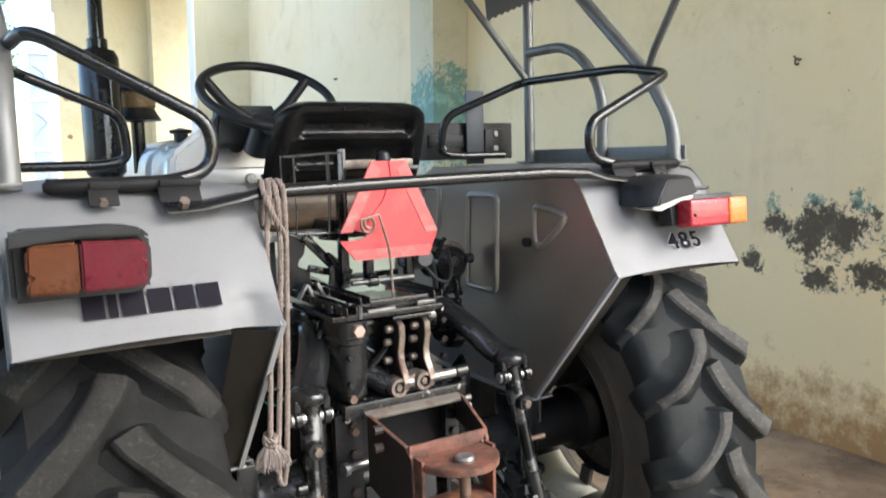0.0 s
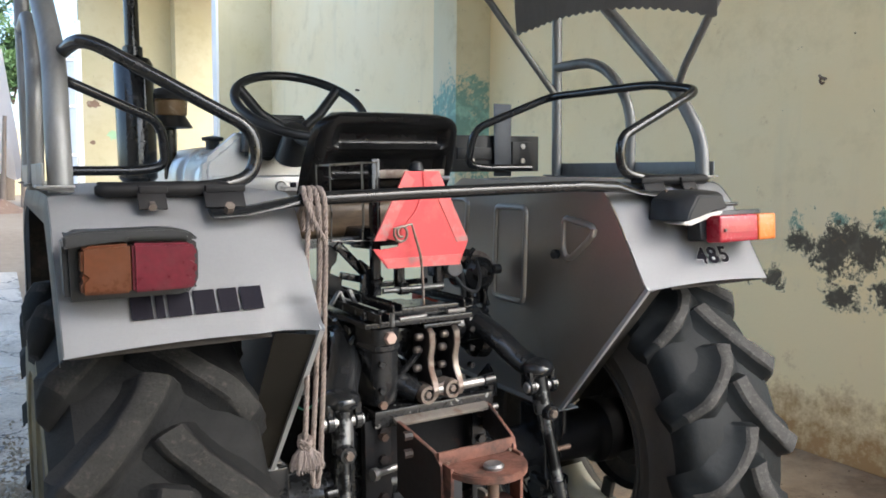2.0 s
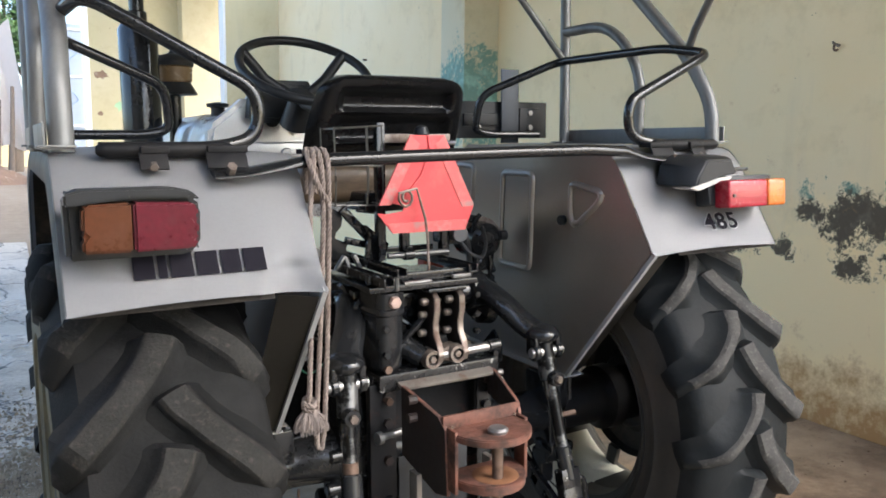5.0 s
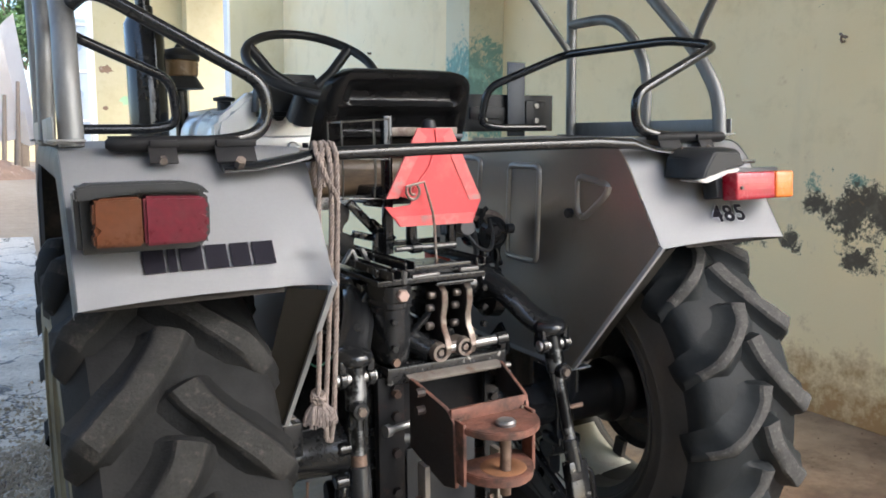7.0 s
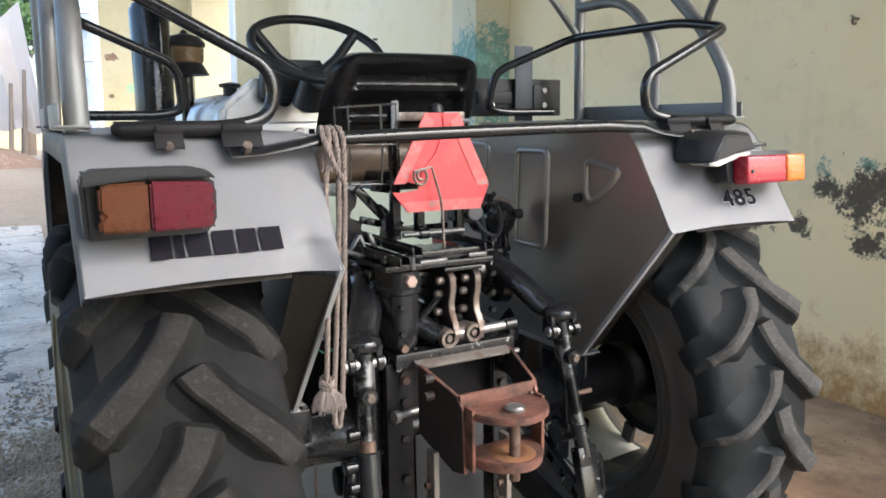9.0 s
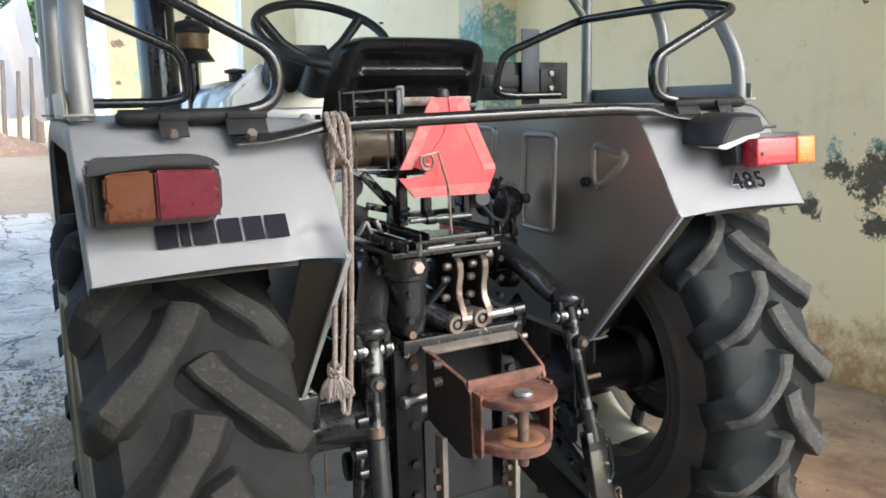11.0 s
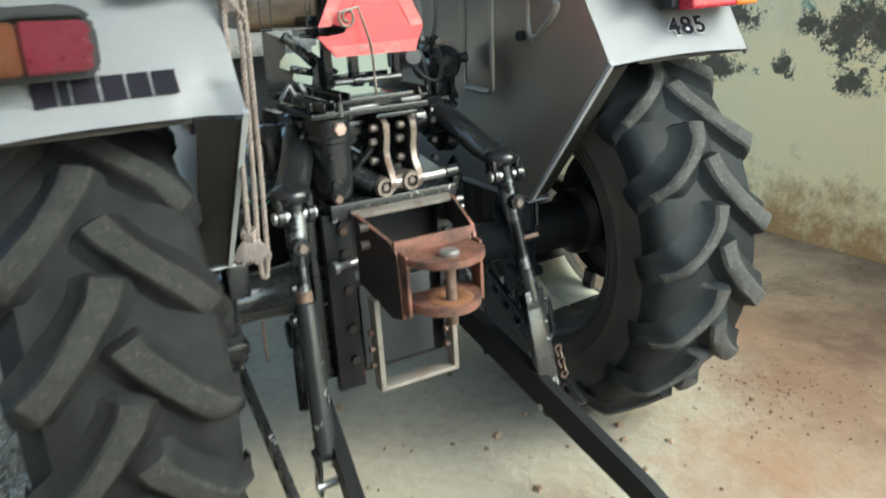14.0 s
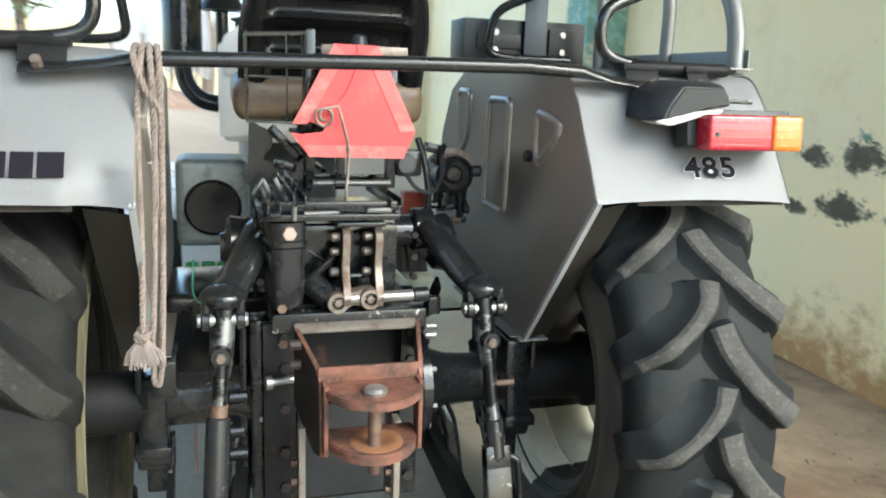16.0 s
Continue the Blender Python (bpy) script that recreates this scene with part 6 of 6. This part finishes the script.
# tray and flat bracket on the far mudguard
tray = part("tool_tray", box_bm((0.465, 0.006, 0.15), (0.7525, 0.70, 1.605), 0.002), PLASTIC, tractor, "black open tool tray")
part("end", box_bm((0.006, 0.16, 0.15), (0.982, 0.78, 1.605), 0.002), PLASTIC, tray)
part("end", box_bm((0.006, 0.16, 0.15), (0.522, 0.78, 1.605), 0.002), PLASTIC, tray)
part("rib", box_bm((0.17, 0.014, 0.05), (0.65, 0.692, 1.605), 0.004), PLASTIC, tray)
part("rib", box_bm((0.10, 0.012, 0.10), (0.890, 0.692, 1.605), 0.004), PLASTIC, tray)
part("flat_bracket", box_bm((0.085, 0.008, 0.30), (0.78, 0.675, 1.66), 0.002), material("blue_grey_steel", (0.045, 0.052, 0.064), 0.4, 0.5, 0.15, 10), tractor, "blue-grey flat bracket")
for x, z in ((0.632, 1.575), (0.632, 1.635), (0.890, 1.575), (0.890, 1.635)):
    part("bolt", rod_bm((x, 0.70, z), (x, 0.678, z), 0.012, 6), STEEL, tray, "steel bolt")


# ---- rope over the cross bar ----
def strand_bm(path, r, turns_per_m=26, strands=3):
    pts = rounded(path, 0.03, 5)
    dense = []
    for a, b in zip(pts, pts[1:]):
        n = max(1, int((b - a).length / 0.008))
        dense += [a.lerp(b, k / n) for k in range(n)]
    dense.append(pts[-1])
    bm = bmesh.new()
    for s in range(strands):
        out, dist = [], 0.0
        for i, p in enumerate(dense):
            d = (dense[min(i + 1, len(dense) - 1)] - dense[max(i - 1, 0)]).normalized()
            if i:
                dist += (p - dense[i - 1]).length
            ref = Vector((0.3, 1, 0.2)).normalized()
            a = d.cross(ref).normalized()
            b = d.cross(a)
            t = dist * turns_per_m * 2 * math.pi + s * 2 * math.pi / strands
            out.append(p + a * (r * 0.52 * math.cos(t)) + b * (r * 0.52 * math.sin(t)))
        tube_bm(out, r * 0.58, 6, bm)
    return bm


rope = empty("rope", ROOT, "greyish twisted fibre rope looped over the crossbar", "rope")
RY = -0.338


def over_bar(x, width):
    """From the front of the bar, over it and down behind: the start of a hanging strand."""
    return [(x + width, RY + 0.030, 1.40), (x + width * 0.7, RY + 0.026, 1.488), (x + width * 0.3, RY - 0.004, 1.508), (x, RY - 0.028, 1.482)]


for path in (
    over_bar(-0.470, 0.012) + [(-0.482, RY - 0.026, 1.37), (-0.484, RY - 0.016, 1.09), (-0.490, RY - 0.008, 0.930), (-0.492, RY - 0.006, 0.905)],
    over_bar(-0.437, -0.012) + [(-0.436, RY - 0.026, 1.37), (-0.444, RY - 0.014, 1.06), (-0.454, RY - 0.006, 0.84), (-0.462, RY - 0.004, 0.790), (-0.472, RY - 0.002, 0.800), (-0.472, RY - 0.004, 0.88), (-0.460, RY - 0.012, 1.08), (-0.450, RY - 0.024, 1.34), (-0.452, RY - 0.030, 1.44), (-0.454, RY - 0.022, 1.490), (-0.455, RY + 0.006, 1.508), (-0.456, RY + 0.028, 1.485), (-0.458, RY + 0.030, 1.41)],
    over_bar(-0.485, 0.016) + [(-0.476, RY - 0.036, 1.45), (-0.458, RY - 0.040, 1.405), (-0.440, RY - 0.030, 1.385), (-0.438, RY - 0.010, 1.365)],
):
    part("strand", strand_bm(path, 0.0066), ROPE, rope)
part("knot", strand_bm([(-0.505, RY - 0.01, 0.912), (-0.486, RY - 0.026, 0.904), (-0.474, RY, 0.914), (-0.494, RY + 0.012, 0.922), (-0.507, RY - 0.010, 0.900), (-0.484, RY - 0.022, 0.892)], 0.0068), ROPE, rope)
tassel = bmesh.new()
fray = random.Random(5)
for k in range(300):
    a, q = fray.random() * 6.283, fray.random() ** 0.7
    x0, y0 = -0.492 + 0.007 * math.cos(a), RY - 0.006 + 0.007 * math.sin(a)
    ex, ey = 0.034 * q * math.cos(a) + 0.004, 0.024 * q * math.sin(a)
    low = 0.835 + 0.022 * fray.random() + 0.02 * (1 - q) * fray.random()
    wob = 0.008 * (fray.random() - 0.5)
    tube_bm([(x0, y0, 0.900), (x0 + ex * 0.75 + wob, y0 + ey * 0.8, 0.874), (x0 + ex * 1.05, y0 + ey, 0.852), (x0 + ex + wob, y0 + ey, low)], 0.0011, 4, tassel)
tagged(part("frayed_end", tassel, FRAY, rope, "frayed pale rope end"), kind="stuff")


# ---- marks on the walls and floor ----
def hook(y, z, label):
    h = thing("wall_hook", tube_bm([(RIGHT - 0.001, y, z), (RIGHT - 0.045, y, z + 0.004), (RIGHT - 0.060, y - 0.004, z - 0.018), (RIGHT - 0.052, y - 0.008, z - 0.034), (RIGHT - 0.035, y - 0.012, z - 0.026)], 0.007, 8, radius=0.012), RUST_STEEL, label, "hook")
    part("rag", tube_bm([(RIGHT - 0.030, y + 0.022, z + 0.018), (RIGHT - 0.045, y, z + 0.004), (RIGHT - 0.036, y - 0.020, z - 0.010)], 0.007, 8), ROPE, h, "scrap of tan cloth")


hook(0.736, 2.170, "rusty iron hook in the yellow wall")
thing("nail", rod_bm((RIGHT - 0.05, 7.09, 2.66), (RIGHT, 7.09, 2.66), 0.012, 8), RUST_STEEL, "bent rusty nail in the cream wall", "nail")

# crumbs of earth, straw and grit
def crumbs(name, count, area, size, mat, label, seed):
    rnd = random.Random(seed)
    verts, faces = [], []
    for _ in range(count):
        x, y = area(rnd)
        r = size * (0.35 + rnd.random() ** 3 * 1.6)
        n0 = len(verts)
        h = r * (0.5 + 0.5 * rnd.random())
        a0 = rnd.random() * 6.28
        k = 5
        for q in range(k):
            a = a0 + 6.283 * q / k
            rr = r * (0.7 + 0.6 * rnd.random())
            verts.append((x + rr * math.cos(a), y + rr * math.sin(a), -0.004))
        for q in range(k):
            a = a0 + 6.283 * q / k + 0.3
            rr = r * (0.35 + 0.4 * rnd.random())
            verts.append((x + rr * math.cos(a), y + rr * math.sin(a), h * (0.7 + 0.5 * rnd.random())))
        for q in range(k):
            faces.append((n0 + q, n0 + (q + 1) % k, n0 + k + (q + 1) % k, n0 + k + q))
        faces.append(tuple(n0 + k + q for q in range(k)))
    mesh = bpy.data.meshes.new(name)
    mesh.from_pydata(verts, [], faces)
    mesh.materials.append(mat)
    return tagged(new(name, mesh), label, "debris", "", "stuff")


CLOD = ground_material("earth_clods", [(0.35, (0.11, 0.068, 0.042)), (0.65, (0.23, 0.16, 0.105))], 3.0, 0.4, 0.95)
GRIT = ground_material("grey_grit", [(0.35, (0.22, 0.175, 0.125)), (0.65, (0.50, 0.43, 0.33))], 3.0, 0.4, 0.9)
crumbs("earth_crumbs", 160, lambda r: (r.gauss(0.25, 0.5), r.gauss(-0.55, 0.55)), 0.011, CLOD, "small clods of dry earth on the floor", 3)
crumbs("earth_crumbs", 420, lambda r: (min(2.95, r.gauss(2.2, 0.5)), r.gauss(0.2, 0.8)), 0.0042, CLOD, "brown earth and straw litter beside the wall", 4)
crumbs("earth_crumbs", 420, lambda r: (r.gauss(1.5, 0.20), r.gauss(-0.38, 0.18)), 0.0038, CLOD, "crumbled brown earth on the floor beside the tyre", 9)
crumbs("grit", 15000, lambda r: (-0.95 - 0.75 * r.random() ** 1.2, r.gauss(1.3, 0.75)), 0.0075, GRIT, "loose grey grit on the wet concrete", 5)
# ---- the yard outside ----
GATE = material("pale_blue_gate_paint", (0.42, 0.48, 0.56), 0.45, 0.0, 0.08, 5, 60, 0.03)
gz = ground_height(0, 14.2)
gate = empty("door_1", pose(0.30, 14.2, gz, 0, 0, 0), "pale blue sheet metal gate leaf standing open", "gate")
tagged(gate, kind="structure")
part("sheet", box_bm((0.34, 0.03, 2.9), (0, 0, 1.5), 0.004), GATE, gate)
for z in (0.15, 1.1, 2.0, 2.85):
    part("cross_rail", box_bm((0.36, 0.045, 0.05), (0, -0.02, z), 0.006), WHITE_TRIM, gate)
for z in (0.6, 1.55, 2.4):
    part("scroll", tube_bm([(-0.12, -0.03, z - 0.22), (-0.02, -0.03, z - 0.05), (0.10, -0.03, z + 0.02), (0.02, -0.03, z + 0.14), (-0.10, -0.03, z + 0.22)], 0.012, 8, radius=0.08), material("gate_scroll", (0.35, 0.45, 0.58), 0.45), gate)
thing("gate_post", box_bm((0.10, 0.12, 3.6), (0.55, 14.3, gz + 1.8), 0.01), WHITE_TRIM, "white painted gate post", "post", "structure")

TARP = material("white_tarpaulin", (0.74, 0.68, 0.63), 0.55, 0, 0.06, 2, 30, 0.15)


def tarp_bm():
    rows = []
    for j in range(13):
        v = j / 12
        row = []
        for i in range(17):
            u = i / 16
            x = -2.5 + 2.2 * u - 0.3 * v
            y = 17.0 + 1.2 * v + 0.16 * math.sin(u * 22 + 2 * v)
            z = 1.5 + (0.3 + 2.5 * u ** 0.8) * v + 0.22 * noise.noise((u * 7, v * 4, 2)) * (1 - v)
            row.append((x, y, z))
        rows.append(row)
    bm = grid_bm(rows, None, closed_ring=False)
    bmesh.ops.solidify(bm, geom=list(bm.faces), thickness=0.02)
    return bm


thing("tarpaulin", tarp_bm(), TARP, "white tarpaulin stretched over a lean-to", "tarpaulin")
POLE = material("grey_weathered_wood", (0.22, 0.17, 0.13), 0.85, 0, 0.3, 8, 60, 0.3, stretch=(1, 1, 0.2))
for x, h in ((-0.35, 3.3), (-0.72, 2.7), (-0.98, 2.3), (-1.25, 2.6), (-1.9, 2.1), (-2.55, 1.8)):
    thing("pole", rod_bm((x, 16.75, ground_height(x, 16.75) - 0.05), (x + 0.10, 17.0, ground_height(x, 17.0) + h * 0.72), 0.055, 10, r2=0.04), POLE, "weathered wooden pole under the tarpaulin", "pole", group="tarpaulin poles")

BRICKISH = material("brick_rubble", (0.24, 0.155, 0.105), 0.9, 0, 0.3, 6, 40, 0.3, spot=(0.42, 0.34, 0.27), spot_scale=5)


def mound_bm(cx, cy, rx, ry, h, seed):
    rows = []
    for j in range(13):
        row = []
        for i in range(25):
            u, v = -1 + 2 * i / 24, -1 + 2 * j / 12
            d = math.hypot(u, v)
            x, y = cx + rx * u, cy + ry * v
            z = h * max(0.0, 1 - d * d) + 0.30 * max(0.0, 1 - d) * noise.fractal((x * 4, y * 4, seed), 1, 2, 4)
            row.append((x, y, ground_height(x, y) - 0.03 + z))
        rows.append(row)
    return grid_bm(rows, None, closed_ring=False)


thing("earth_mound", mound_bm(-1.9, 15.2, 1.7, 0.9, 0.45, 1), BRICKISH, "low heap of broken brick and earth", "rubble")
thing("earth_mound", mound_bm(-6.2, 17.5, 2.4, 1.2, 0.55, 2), BRICKISH, "long heap of broken brick and earth", "rubble")

BARK = material("tree_bark", (0.13, 0.10, 0.075), 0.9, 0, 0.3, 7, 40, 0.5, stretch=(1, 1, 0.25))
LEAF = material("leaf_green", (0.075, 0.14, 0.045), 0.55, 0, 0.45, 1.2, 9, 0.1)


def tree(x, y, h, seed, spread):
    rnd = random.Random(seed)
    z0 = ground_height(x, y) - 0.1
    t = empty("tree", pose(x, y, z0), "green leafy yard tree behind the tarpaulin", "tree", "yard trees")
    tips = []
    bm = tube_bm([(0, 0, 0), (0.08, 0.05, h * 0.25), (-0.05, 0.1, h * 0.5)], 0.15, 10, radii=[0.20, 0.16, 0.12])
    for k in range(9):
        a = 6.283 * k / 9 + rnd.random()
        z = h * (0.30 + 0.25 * rnd.random())
        e = Vector((spread * (0.5 + 0.5 * rnd.random()) * math.cos(a), spread * (0.5 + 0.5 * rnd.random()) * math.sin(a), h * (0.55 + 0.45 * rnd.random())))
        tube_bm([(0, 0.05, z), e * 0.5 + Vector((0, 0, h * 0.12)), e], 0.05, 6, bm, radii=[0.07, 0.045, 0.015])
        tips += [e, e * 0.7 + Vector((0, 0, h * 0.1))]
    part("trunk", bm, BARK, t)
    verts, faces = [], []
    for tip in tips:
        for _ in range(340):
            p = tip + Vector((rnd.gauss(0, 0.42), rnd.gauss(0, 0.42), rnd.gauss(0, 0.34))) * spread * 0.5
            d = Vector((rnd.gauss(0, 1), rnd.gauss(0, 1), rnd.gauss(0, 0.6))).normalized() * (0.05 + 0.05 * rnd.random())
            s = d.orthogonal().normalized() * d.length * 0.45
            n = len(verts)
            verts += [tuple(p - d), tuple(p + s), tuple(p + d), tuple(p - s)]
            faces.append((n, n + 1, n + 2, n + 3))
    mesh = bpy.data.meshes.new("crown")
    mesh.from_pydata(verts, [], faces)
    mesh.materials.append(LEAF)
    crown_ob = new("crown", mesh)
    crown_ob.parent = t
    tagged(crown_ob, kind="stuff")


for k, (x, y, h, w) in enumerate(((-0.5, 22.5, 6.8, 1.0), (-5.5, 23.0, 5.4, 2.1), (-8.8, 24.0, 5.8, 2.2), (-12.3, 25.5, 6.6, 2.0))):
    tree(x, y, h, 20 + k, w)

wall("wall_yard", (26.0, 0.25, 2.3), (-9.0, 28.0, 1.9), WALL_FAR, "pale boundary wall at the far side of the yard")


# bare and smeared patches on the building beyond
def patch(name, x, z, r, mat, seed, label):
    rnd = random.Random(seed)
    pts = [(x + r * (0.5 + 0.7 * rnd.random()) * math.cos(6.283 * k / 14) * 1.5, z + r * (0.5 + 0.7 * rnd.random()) * math.sin(6.283 * k / 14)) for k in range(14)]
    part(name, slab_bm(pts, 0.006, 15.972, "y"), mat, bpy.data.objects["wall_far"], label, smooth=False)


patch("bare_patch", 1.0, 3.02, 0.10, BRICKISH, 3, "bare brown patch of fallen plaster")
patch("bare_patch", 0.95, 2.23, 0.05, BRICKISH, 4, "small bare brown patch")
patch("paint_smear", 1.38, 2.38, 0.12, material("pale_green_smear", (0.36, 0.55, 0.33), 0.8), 5, "pale green smear of paint")
